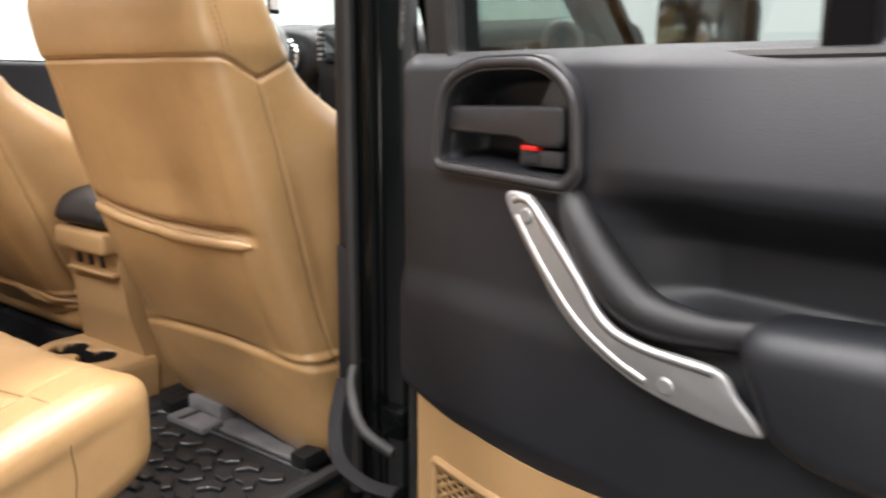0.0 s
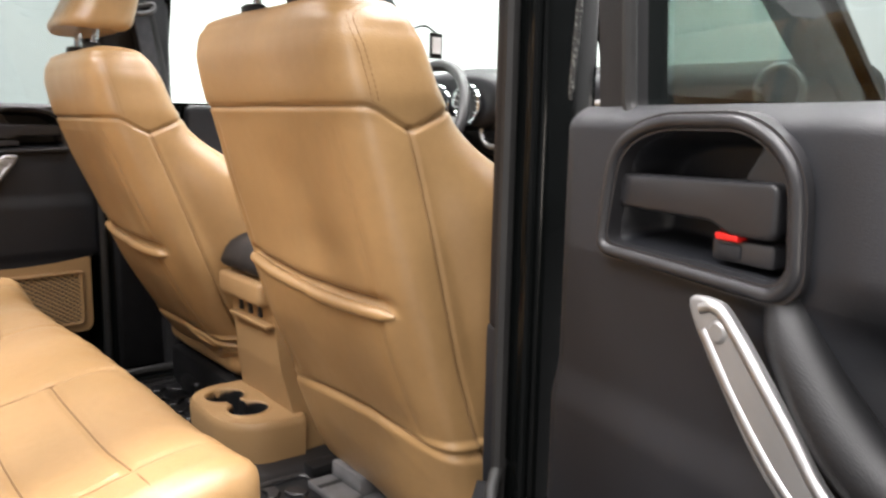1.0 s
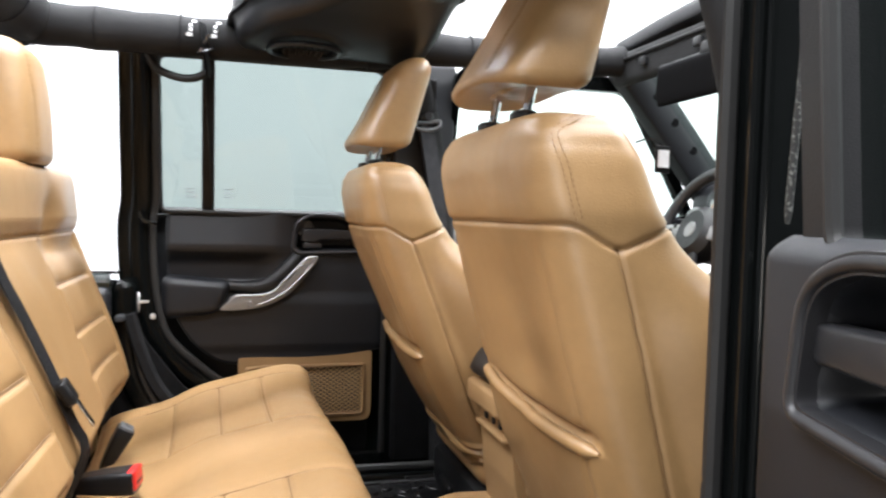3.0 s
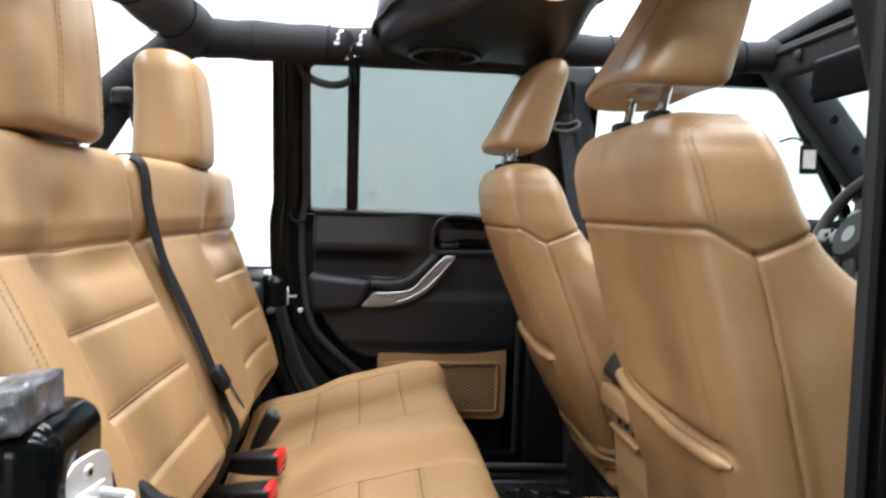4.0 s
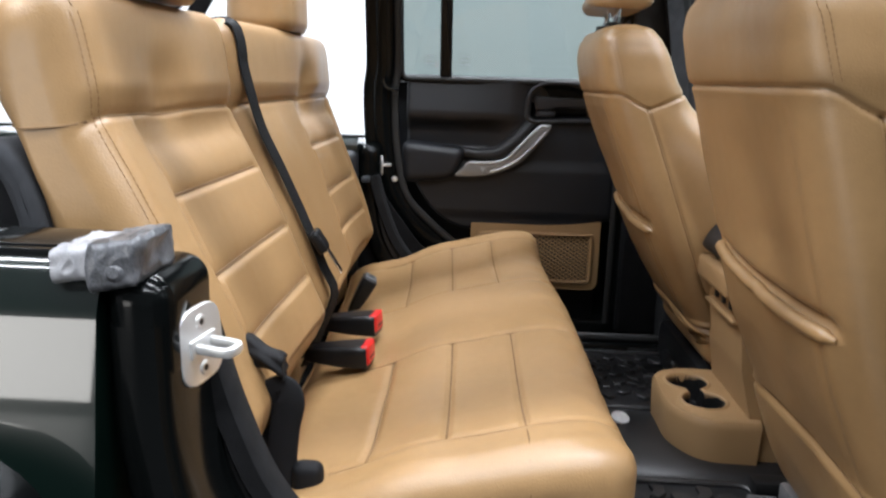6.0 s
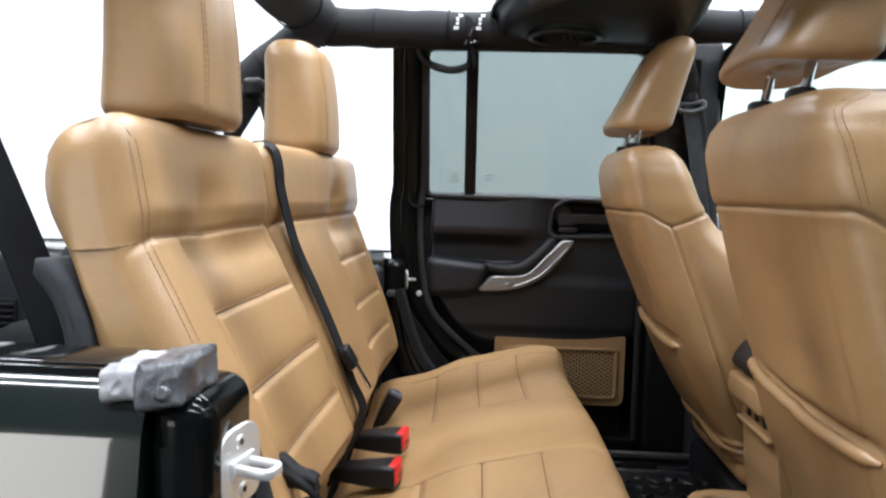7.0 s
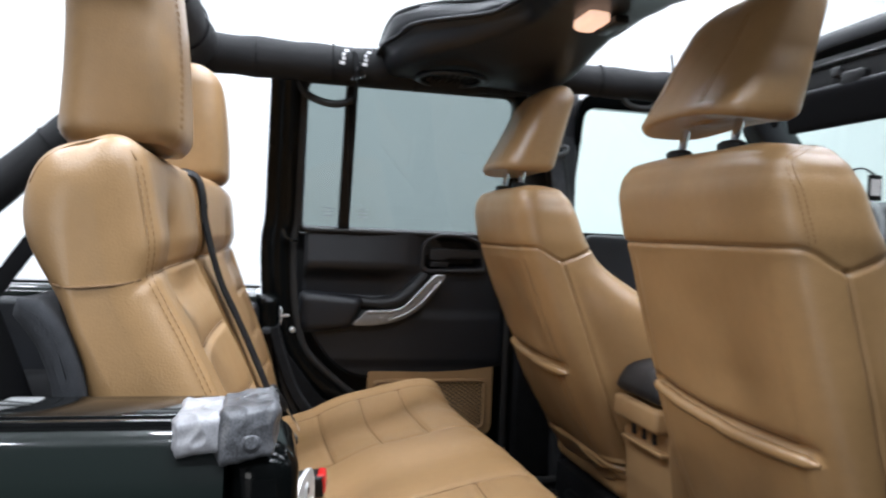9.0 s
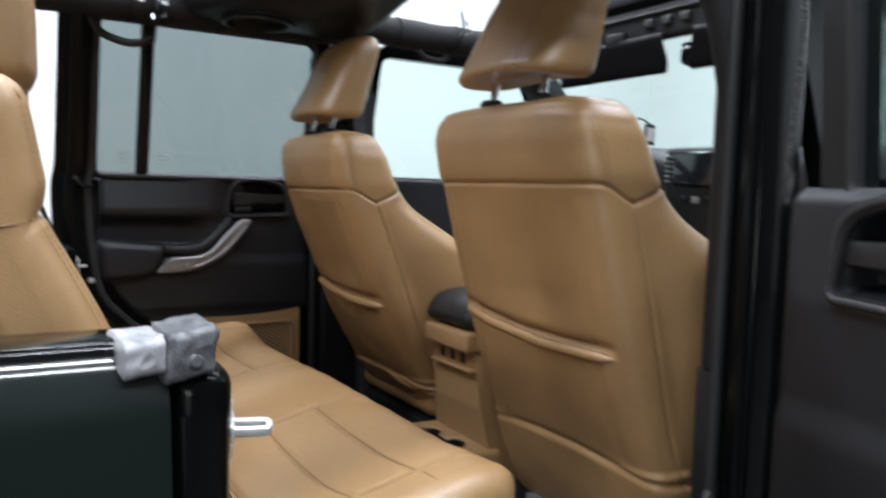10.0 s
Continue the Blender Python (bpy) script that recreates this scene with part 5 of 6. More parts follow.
grab_strap([(-0.555, 0.98, 1.640), (-0.545, 1.00, 1.612), (-0.545, 1.03, 1.603), (-0.545, 1.07, 1.606), (-0.55, 1.10, 1.636)], 0.008)


def sound_bar():
    th = thing("sound_bar", "black overhead sound bar with speaker pods and dome lamp", "speaker")
    xs = np.linspace(-0.60, 0.60, 121)
    N = 84
    V = []
    for x in xs:
        q = abs(x)
        yr = float(curve1(q, [0, 0.12, 0.22, 0.32, 0.42, 0.52, 0.60], [0.545, 0.535, 0.475, 0.375, 0.325, 0.310, 0.305]))
        yf = float(curve1(q, [0, 0.25, 0.45, 0.60], [0.770, 0.775, 0.780, 0.780]))
        zb = float(curve1(q, [0, 0.12, 0.22, 0.35, 0.50, 0.60], [1.672, 1.668, 1.655, 1.630, 1.618, 1.622]))
        zt = float(curve1(q, [0, 0.20, 0.35, 0.45, 0.54, 0.60], [1.748, 1.758, 1.772, 1.768, 1.740, 1.698]))
        pts = rounded([(yr + 0.018, zb + 0.012), (yr, zb + 0.045), (yr + 0.012, zt - 0.018), (yr + 0.05, zt), (yf - 0.03, zt), (yf, zt - 0.02), (yf, zb + 0.02), (yf - 0.02, zb)], 0.016, 6)
        P = np.array(pts)
        L = np.concatenate([[0], np.cumsum(np.hypot(*np.diff(np.vstack([P, P[:1]]), axis=0).T))])
        g = np.linspace(0, L[-1], N + 1)[:-1]
        Pc = np.vstack([P, P[:1]])
        V.append(np.stack([np.full(N, x), np.interp(g, L, Pc[:, 0]), np.interp(g, L, Pc[:, 1])], axis=1))
    V = np.array(V)
    Nn = grid_normals(V)
    if ((V - V.mean(axis=1, keepdims=True)) * Nn).sum() < 0:
        Nn = -Nn
    # a shelf line that runs along the rear face
    ridge = np.zeros(V.shape[:2])
    rearness = step01(-Nn[..., 1], 0.2, 0.8)
    zr = (V[..., 2].min(axis=1) + V[..., 2].max(axis=1))[:, None] / 2
    ridge += rearness * 0.018 * step01(V[..., 2], zr - 0.003, zr + 0.003)
    under = step01(-Nn[..., 2], 0.5, 0.9)
    e = ((np.abs(V[..., 0]) - 0.47) / 0.105) ** 2 + ((V[..., 1] - 0.475) / 0.085) ** 2
    ridge += under * (0.008 * np.exp(-((e - 1.15) / 0.25) ** 2) - 0.012 * (1 - step01(e, 0.8, 1.0)))
    V = V + Nn * ridge[..., None]
    R, C = V.shape[:2]
    rims = {}
    for nm, frac in (("shelf_rim", 0.53), ("top_rim", 0.93)):
        rims[nm] = []
        for row in V[4:-4]:
            zc = row[:, 2].min() + frac * (row[:, 2].max() - row[:, 2].min())
            near = np.abs(row[:, 2] - zc) + 0.6 * (row[:, 1] - row[:, 1].min())
            rims[nm].append(Vector(row[np.argmin(near)]))
        for _ in range(12):
            q = rims[nm]
            rims[nm] = [q[0]] + [(q[k - 1] + q[k] * 2 + q[k + 1]) / 4 for k in range(1, len(q) - 1)] + [q[-1]]
    verts = V.reshape(-1, 3).tolist()
    faces = [(i * C + k, (i + 1) * C + k, (i + 1) * C + (k + 1) % C, i * C + (k + 1) % C) for i in range(R - 1) for k in range(C)]
    faces += [tuple(range(C)), tuple(range((R - 1) * C, R * C))[::-1]]
    hs = mesh_ob("housing", verts, faces, BARSHELL, th)
    for nm, run in rims.items():
        part(nm, tube(run, 0.0058, 10), BARSHELL, hs)
    for sx in (-1, 1):
        part("speaker_ring", tube([Vector((sx * 0.47 + 0.100 * math.cos(a), 0.475 + 0.084 * math.sin(a), 1.621 + 0.003 * math.cos(a) * sx)) for a in np.linspace(0, 2 * math.pi, 40, endpoint=False)], 0.0065, 10, closed=True), BARSHELL, th, "raised black ring round the speaker")
        bm = bmesh.new()
        for k in range(9):
            y = 0.475 + (k - 4) * 0.016
            h = 0.09 * math.sqrt(max(0.0, 1 - ((y - 0.475) / 0.078) ** 2))
            if h > 0.01:
                tube([Vector((sx * 0.47 - h, y, 1.627)), Vector((sx * 0.47 + h, y, 1.624))], 0.0018, 6, bm=bm)
        part("speaker_grille", bm, FABRIC, th, "black slotted speaker grille")
    lens = box_rows(-0.060, 0.030, 0.024, 0.014, 3, 0.012, 40, 0.02)
    lamp = Pad(lens, lambda p, s, t: (p, 0.657 + s, 1.668 + t), None).build("dome_lamp", LAMPGLOW, th, "lit warm dome lamp lens")
    part("lamp_switch", box(-0.070, 0.040, 0.683, 0.715, 1.655, 1.672, 0.006), PLASTIC, lamp)
    return th


sound_bar()

# ---- console ----


def console():
    th = thing("centre_console", "tan plastic centre console with rear cup holders", "console")
    x0, x1 = -0.180, 0.020
    xc = (x0 + x1) / 2
    # rear shelf: rounded block with two joined cups
    verts = []
    cups = ((-0.140, 0.812), (-0.040, 0.820))
    out = rounded([(x0 - 0.045, 0.905), (x0 - 0.050, 0.800), (x0 - 0.010, 0.745), (x1 - 0.035, 0.740), (x1 + 0.038, 0.790), (x1 + 0.042, 0.905)], [0.005, 0.05, 0.05, 0.06, 0.05, 0.005], 8)
    sh = bmesh.new()
    rows = []
    for z, k in ((0.480, 0.95), (0.54, 0.985), (0.588, 1.0), (0.599, 0.992), (0.605, 0.965), (0.606, 0.93)):
        rows.append([sh.verts.new((xc + (p[0] - xc) * k, 0.86 + (p[1] - 0.86) * k, z)) for p in out])
    n = len(out)
    for a, b in zip(rows, rows[1:]):
        for i in range(n):
            sh.faces.new((a[i], a[(i + 1) % n], b[(i + 1) % n], b[i]))
    base = part("rear_shelf", sh, TANPLAST, th)
    # shelf top with the cup openings, as a fine grid that dips into the cups
    us, vs = np.linspace(x0 - 0.06, x1 + 0.050, 210), np.linspace(0.735, 0.905, 160)
    U, Vv = np.meshgrid(us, vs, indexing="ij")
    inside = in_poly(U, Vv, [(xc + (p[0] - xc) * 0.94, 0.86 + (p[1] - 0.86) * 0.94) for p in out])
    Z = np.full(U.shape, 0.6065)
    rr = np.minimum(np.hypot(U - cups[0][0], Vv - cups[0][1]), np.hypot(U - cups[1][0], Vv - cups[1][1]))
    dx, dy = cups[1][0] - cups[0][0], cups[1][1] - cups[0][1]
    t = np.clip(((U - cups[0][0]) * dx + (Vv - cups[0][1]) * dy) / (dx * dx + dy * dy), 0, 1)
    neck = np.hypot(U - cups[0][0] - t * dx, Vv - cups[0][1] - t * dy)
    hole = np.maximum(0.041 - rr, 0.015 - neck)
    Z += 0.003 * np.exp(-((hole + 0.004) / 0.003) ** 2)
    Z -= 0.055 * step01(hole, 0.0, 0.005)
    keep = inside > -0.002
    idx = -np.ones(U.shape, int)
    tan_f, dark_f = [], []
    for i in range(U.shape[0]):
        for k in range(U.shape[1]):
            if keep[i, k]:
                idx[i, k] = len(verts)
                verts.append((U[i, k], Vv[i, k], Z[i, k]))
    for i in range(U.shape[0] - 1):
        for k in range(U.shape[1] - 1):
            q = (idx[i, k], idx[i + 1, k], idx[i + 1, k + 1], idx[i, k + 1])
            if min(q) >= 0:
                (dark_f if hole[i, k] > 0.0004 else tan_f).append(q)
    mesh_ob("shelf_top", verts, tan_f, TANPLAST, base)
    mesh_ob("cup_liner", verts, dark_f, PLASTIC, base, "black cup holder liner")
    # riser, slotted panel and padded lid
    rs = bmesh.new()
    prof = [(0.912, 0.50), (0.884, 0.607), (0.862, 0.70), (0.856, 0.80), (0.850, 0.835), (1.30, 0.835), (1.30, 0.50)]
    flare = [0.050, 0.038, 0.022, 0.0, 0.0, 0.0, 0.03]
    a = [rs.verts.new((x0 + 0.012 - d, y, z)) for (y, z), d in zip(prof, flare)]
    b = [rs.verts.new((x1 - 0.002 + 0.6 * d, y, z)) for (y, z), d in zip(prof, flare)]
    for i in range(len(prof)):
        rs.faces.new((a[i], a[(i + 1) % len(prof)], b[(i + 1) % len(prof)], b[i]))
    rs.faces.new(a[::-1])
    rs.faces.new(b)
    bmesh.ops.bevel(rs, geom=rs.edges[:], offset=0.010, segments=3, profile=0.5, affect="EDGES")
    part("console_body", rs, TANPLAST, th)
    part("lid_rim", box(x0 + 0.006, x1 + 0.004, 0.818, 1.26, 0.836, 0.885, 0.010, 3), TANPLAST, th)
    for k in range(3):
        part("slot", box(x0 + 0.042 + 0.046 * k, x0 + 0.056 + 0.046 * k, 0.8485, 0.8600, 0.800, 0.826, 0.003), TRIM, th, "dark vent slot")
    part("slot_lip", box(x0 + 0.014, x1 - 0.004, 0.838, 0.86, 0.786, 0.794, 0.003), TANPLAST, th)
    lid = box_rows(x0 + 0.002, x1 + 0.006, 0.225, 0.042, 4, 0.02, 70, 0.012)
    Pad(lid, lambda p, s, t: (p, 1.03 + s + 0.55 * (t + 0.042) * step01(-s, 0.08, 0.21), 0.926 + t), None, 0.002, 20).build("padded_lid", SOFT, th, "black padded armrest lid")


console()

# ---- belts and buckles ----


def strap(name, label, pts, width, up, thick=0.0022, material=None, per=8):
    th = thing(name, label, "seat belt")
    run = smooth_path(pts, per)
    part("webbing", tube(run, 0, 12, flat=(width, thick), up=up), material or WEB, th)
    for sgn in (-1, 1):
        edge = []
        for k, p in enumerate(run):
            d = (run[min(k + 1, len(run) - 1)] - run[max(k - 1, 0)]).normalized()
            edge.append(p + d.cross(Vector(up)).normalized() * sgn * (width / 2 - 0.001))
        part("selvedge", tube(edge, thick * 0.75, 6), WEB, th)
    return th


def back_pt(h, off=0.0):
    """A point of the front face of the rear seat back at height h along it."""
    t = 0.066 + 0.010 * math.sin(math.pi * min(1, max(0, (h + 0.365) / 0.73))) - 0.105 * float(step01(-h, 0.205, 0.300)) + 0.075 * float(step01(h, 0.17, 0.42)) + off
    return BACK_C[0] + UPD[0] * h + NRM[0] * t - 0.010 + 0.13 * h, BACK_C[1] + UPD[1] * h + NRM[1] * t


pts = []
for h, off in ((0.350, -0.080), (0.348, -0.048), (0.340, -0.020), (0.326, -0.004), (0.305, 0.004), (0.28, 0.008), (0.25, 0.010), (0.15, 0.010), (0.05, 0.010), (-0.05, 0.010)):
    y, z = back_pt(h, off)
    pts.append((0.088, y, z))
for h, x in ((-0.14, 0.090), (-0.20, 0.092), (-0.25, 0.094), (-0.30, 0.096)):
    y, z = back_pt(h, 0.008)
    pts.append((x, y, z))
cb = strap("centre_seat_belt", "black centre seat belt lying down the rear seat back", pts, 0.027, (0.25, 0.857, 0.515))
ty, tz = back_pt(-0.095, 0.016)
tongue = Matrix.Translation((0.090, ty, tz)) @ Euler((radians(31), 0, radians(6))).to_matrix().to_4x4()
part("belt_tongue", box(-0.026, 0.026, -0.006, 0.012, -0.022, 0.020, 0.006, 3), PLASTIC, cb, "black plastic belt tongue", m=tongue)
part("tongue_blade", box(-0.010, 0.010, 0.006, 0.010, -0.070, -0.02, 0.001), CHROME, cb, m=tongue)


def buckle(name_label, at, turn, pitch=-8, roll=0, red=True):
    th = thing("belt_buckle", name_label, "belt buckle", "rear belt buckles", at=Matrix.Translation(at) @ Euler((radians(pitch), radians(roll), radians(turn))).to_matrix().to_4x4())
    rows = []
    for p, a, b in ((-0.070, 0.017, 0.012), (-0.050, 0.021, 0.015), (-0.01, 0.0275, 0.019), (0.02, 0.0295, 0.021), (0.046, 0.030, 0.0215), (0.048, 0.029, 0.0205)):
        s, t = ellipse_ring(a, b, 6, 48)
        rows.append((p, s, t))
    Pad(cap_rows(rows), lambda p, s, t: (s, p, t), None).build("buckle_body", PLASTIC, th)
    if red:
        part("red_button", box(-0.0255, 0.0255, 0.036, 0.0520, -0.014, 0.0228, 0.005, 3), RED, th, "bright red release button")
        part("tongue_slot", box(-0.017, 0.017, 0.047, 0.0528, -0.004, 0.0015, 0.002), PLASTIC, th)
    else:
        part("slot_guard", box(-0.025, 0.025, 0.040, 0.056, -0.017, 0.017, 0.004, 3), GREYPLAST, th, "grey slotted buckle end")
        for k in (-1, 1):
            part("guard_slot", box(k * 0.010 - 0.005, k * 0.010 + 0.005, 0.054, 0.0568, -0.008, 0.008, 0.002), PLASTIC, th)
    part("buckle_stalk", tube(smooth_path([(0, -0.055, 0), (0, -0.10, -0.006), (0, -0.14, -0.022)], 5), 0, 10, flat=(0.032, 0.012), up=(0, 0, 1)), GREYPLAST, th)
    return th


buckle("black seat belt buckle with red button on the cushion", (-0.025, 0.112, 0.744), -8, 4)
buckle("black seat belt buckle with red button on the cushion", (0.120, 0.116, 0.732), -6, 3)
far = buckle("grey seat belt buckle standing beside the far cushion", (-0.300, 0.086, 0.730), 8, 62, red=False)
far.matrix_basis = far.matrix_basis @ Matrix.Diagonal((0.85, 0.78, 0.85, 1))


def outboard_belts():
    # right side: shoulder strap behind the seat, lap strap and latch by the cushion
    strap("shoulder_belt", "black shoulder belt hanging behind the rear seat", [(0.50, -0.46, 1.555), (0.50, -0.420, 1.46), (0.50, -0.354, 1.305), (0.50, -0.282, 1.139), (0.50, -0.235, 1.017), (0.50, -0.205, 0.92)], 0.050, (0.83, 0.55, 0))
    bun = thing("lap_belt", "bunched black lap belt beside the rear cushion", "seat belt", at=Matrix.Translation((-0.199, -0.049, -0.170)) @ Matrix.Scale(1.139, 4))
    rows = [(p, *ellipse_ring(0.013 + 0.003 * math.sin(3 * p), 0.014 + 0.003 * math.cos(5 * p), 3, 70)) for p in np.linspace(0, 1, 40)]
    Pad(cap_rows(rows), lambda p, s, t: (0.628 + 0.014 * p + s, 0.096 + 0.046 * p, 0.922 - 0.014 * p ** 2 + t), lambda p, s, t: 0.0014 * np.sin(t * 420 + 3 * p), 0.004, 30).build("folded_webbing", WEB, bun)
    part("webbing", tube(smooth_path([(0.638, 0.100, 0.835), (0.638, 0.116, 0.862), (0.638, 0.134, 0.880), (0.640, 0.146, 0.868), (0.642, 0.140, 0.83), (0.646, 0.140, 0.785), (0.650, 0.168, 0.73), (0.652, 0.215, 0.68), (0.65, 0.28, 0.62)], 8), 0, 12, flat=(0.034, 0.012), up=(1, 0.1, 0.1)), WEB, bun)
    part("webbing", tube(smooth_path([(0.632, 0.104, 0.838), (0.634, 0.120, 0.815), (0.640, 0.140, 0.775), (0.648, 0.175, 0.72), (0.650, 0.24, 0.65)], 8), 0, 12, flat=(0.030, 0.003), up=(1, 0.1, 0.1)), WEB, bun)
    part("anchor_cover", box(0.636, 0.662, 0.150, 0.186, 0.735, 0.800, 0.012, 4), WEB, bun, "black anchor cover")
    # left side: guide on the bar with two runs of webbing
    g = thing("belt_guide", "black shoulder belt guide on the rear leg", "seat belt")
    part("guide_body", box(-0.505, -0.425, -0.315, -0.262, 1.455, 1.505, 0.014, 3), PLASTIC, g)
    part("guide_bolt", disc((-0.44, -0.258, 1.482), (0.5, 0.9, 0.1), 0.013, 0.01, 14, 0.003), PLASTIC, g)
    strap("shoulder_belt", "black shoulder belt falling from its guide", [(-0.46, -0.285, 1.465), (-0.485, -0.36, 1.36), (-0.52, -0.50, 1.17), (-0.55, -0.62, 1.0)], 0.040, (1, 0.3, 0.3))
    strap("shoulder_belt", "grey edged belt run from guide to seat", [(-0.452, -0.275, 1.465), (-0.46, -0.25, 1.38), (-0.50, -0.21, 1.26), (-0.56, -0.16, 1.10)], 0.018, (1, 0.9, 0.3), material=FELT)
    # front left: retractor and webbing on the pillar
    fb = thing("front_seat_belt", "black front seat belt on the pillar", "seat belt")
    part("height_adjuster", box(-0.650, -0.632, 0.826, 0.848, 1.515, 1.605, 0.004, 2), HANDLE, fb, "dark grey height adjuster rail")
    part("belt_ring", tube(smooth_path([(-0.624, 0.792, 1.470), (-0.622, 0.824, 1.464), (-0.624, 0.854, 1.476), (-0.630, 0.856, 1.492), (-0.634, 0.824, 1.486), (-0.632, 0.794, 1.484)], 6, closed=True), 0.0058, 10, closed=True), GREYPLAST, fb, "dark grey belt ring")
    dome = disc((0, 0, 0), (1, 0, 0), 0.019, 0.024, 32, 0.009)
    for v in dome.verts:
        v.co = Vector((-0.630 + v.co.x, 0.826 + v.co.y, 1.506 + 1.15 * v.co.z))
    part("ring_cover", dome, HANDLE, fb, "dark grey rounded bolt cover")
    part("webbing", tube(smooth_path([(-0.627, 0.822, 1.476), (-0.623, 0.824, 1.455), (-0.622, 0.845, 1.33), (-0.622, 0.870, 1.15), (-0.63, 0.89, 0.95), (-0.635, 0.90, 0.65)], 6), 0, 12, flat=(0.044, 0.003), up=(1, 0.25, 0)), FELT, fb, "dark grey belt webbing")



outboard_belts()

# ---- floor mats and small things on the floor ----


def floor_mat(x0, x1, y0, y1, label):
    th = thing("floor_mat", label, "floor mat", "rear floor mats")
    part("mat_base", box(x0, x1, y0, y1, 0.4955, 0.503, 0.004), RUBBER, th)
    part("mat_rim", tube([Vector((x, y, 0.505)) for x, y in rounded([(x0 + 0.012, y0 + 0.012), (x1 - 0.012, y0 + 0.012), (x1 - 0.012, y1 - 0.012), (x0 + 0.012, y1 - 0.012)], 0.03, 5)], 0.007, 8, closed=True), RUBBER, th)
    shapes = []
    for o in ([(-0.026, -0.012), (0.0, -0.020), (0.024, -0.008), (0.020, 0.010), (-0.002, 0.004), (-0.022, 0.014)], [(-0.024, -0.006), (-0.006, -0.016), (0.022, -0.012), (0.026, 0.006), (0.004, 0.016), (-0.018, 0.012)]):
        b = plate(rounded(o, 0.003, 2), 0.010, 0.002, 1)
        me = bpy.data.meshes.new("tread_block")
        bmesh.ops.recalc_face_normals(b, faces=b.faces)
        b.to_mesh(me)
        b.free()
        me.materials.append(RUBBER)
        shapes.append(me)
    rnd = random.Random(int(100 * x0) + 7)
    ny, nx = int((y1 - y0 - 0.06) / 0.042), int((x1 - x0 - 0.06) / 0.058)
    for i in range(nx):
        for k in range(ny):
            ob = new("tread_block", shapes[(i + k) % 2])
            ob.parent = th
            px = x0 + 0.055 + 0.058 * i + 0.020 * (k % 2)
            py = y0 + 0.045 + 0.042 * k
            ob.matrix_basis = Matrix.Translation((px, py, 0.502)) @ pose(0, 0, 0, 90, 0, (24 if k % 2 else -20) + rnd.uniform(-6, 6))
    return th


floor_mat(0.10, 0.585, 0.56, 0.882, "black rubber rear floor mat with chunky tread blocks")
floor_mat(-0.60, -0.21, 0.50, 0.98, "black rubber rear floor mat with chunky tread blocks")

bdg = thing("mat_badge", "small pale silver oval badge on the tunnel mat", "badge")
d = disc((0, 0, 0), (0, 0, 1), 0.021, 0.005, 28, 0.0015)
for v in d.verts:
    v.co.x *= 0.72
part("badge_disc", d, WHITEMARK, bdg, m=Matrix.Translation((-0.10, 0.67, 0.536)) @ Euler((radians(-14), radians(32), radians(0))).to_matrix().to_4x4())
hump = Pad(cap_rows([(p, *ellipse_ring(0.16, 0.035, 2.4, 50)) for p in np.linspace(0.46, 0.99, 16)]), lambda p, s, t: (-0.05 + s, p, 0.492 + t), None, 0.002, 8)
tm = thing("tunnel_mat", "smooth black rubber tunnel mat", "floor mat")
hump.build("mat_sheet", RUBBER, tm)

# seat adjuster and clutter below the front seats
for cx in (-0.46,):
    clip = thing("seat_foot_cover", "dark plastic cover on the front seat rail", "trim")
    part("cover_body", box(cx - 0.05, cx + 0.05, 0.845, 0.905, 0.504, 0.552, 0.014, 3), PLASTIC, clip)
    part("cover_tongue", box(cx - 0.03, cx + 0.03, 0.79, 0.85, 0.504, 0.516, 0.005), PLASTIC, clip)

fp = thing("floor_plate", "bare grey steel floor plate below the front seat", "floor plate")
part("plate_sheet", box(0.25, 0.535, 0.886, 1.06, 0.4995, 0.508, 0.003), TRACK, fp)
part("plate_fold", box(0.25, 0.262, 0.886, 1.06, 0.508, 0.516, 0.003), TRACK, fp)
tc = thing("seat_track", "grey plastic cover on the seat track end", "seat track")
part("track_cover", box(0.165, 0.283, 0.846, 0.900, 0.504, 0.520, 0.005), TRACK, tc)
part("track_tower", box(0.158, 0.268, 0.903, 0.950, 0.504, 0.545, 0.008), TRACK, tc)
part("track_slot", box(0.20, 0.212, 0.848, 0.898, 0.5195, 0.5215, 0.001), SEAL, tc)
# release tab on the far seat back and the tag beside the front seat
tab = thing("seat_release_tab", "small grey seat release tab", "lever")
part("tab_body", box(-0.672, -0.622, 0.030, 0.052, 0.945, 0.960, 0.005), FELT, tab)
tg = thing("hanging_tag", "small black tag with a white label", "tag")
part("tag_card", box(0.512, 0.5155, 0.860, 0.882, 1.300, 1.336, 0.001), PLASTIC, tg)
part("tag_label", box(0.5157, 0.5164, 0.863, 0.879, 1.307, 1.330, 0), WHITEMARK, tg, "white printed label", smooth=False)
part("tag_cord", tube(smooth_path([(0.514, 0.871, 1.336), (0.508, 0.855, 1.345), (0.500, 0.838, 1.340)], 5), 0.0015, 6), WEB, tg)

# ---- dash and front end ----


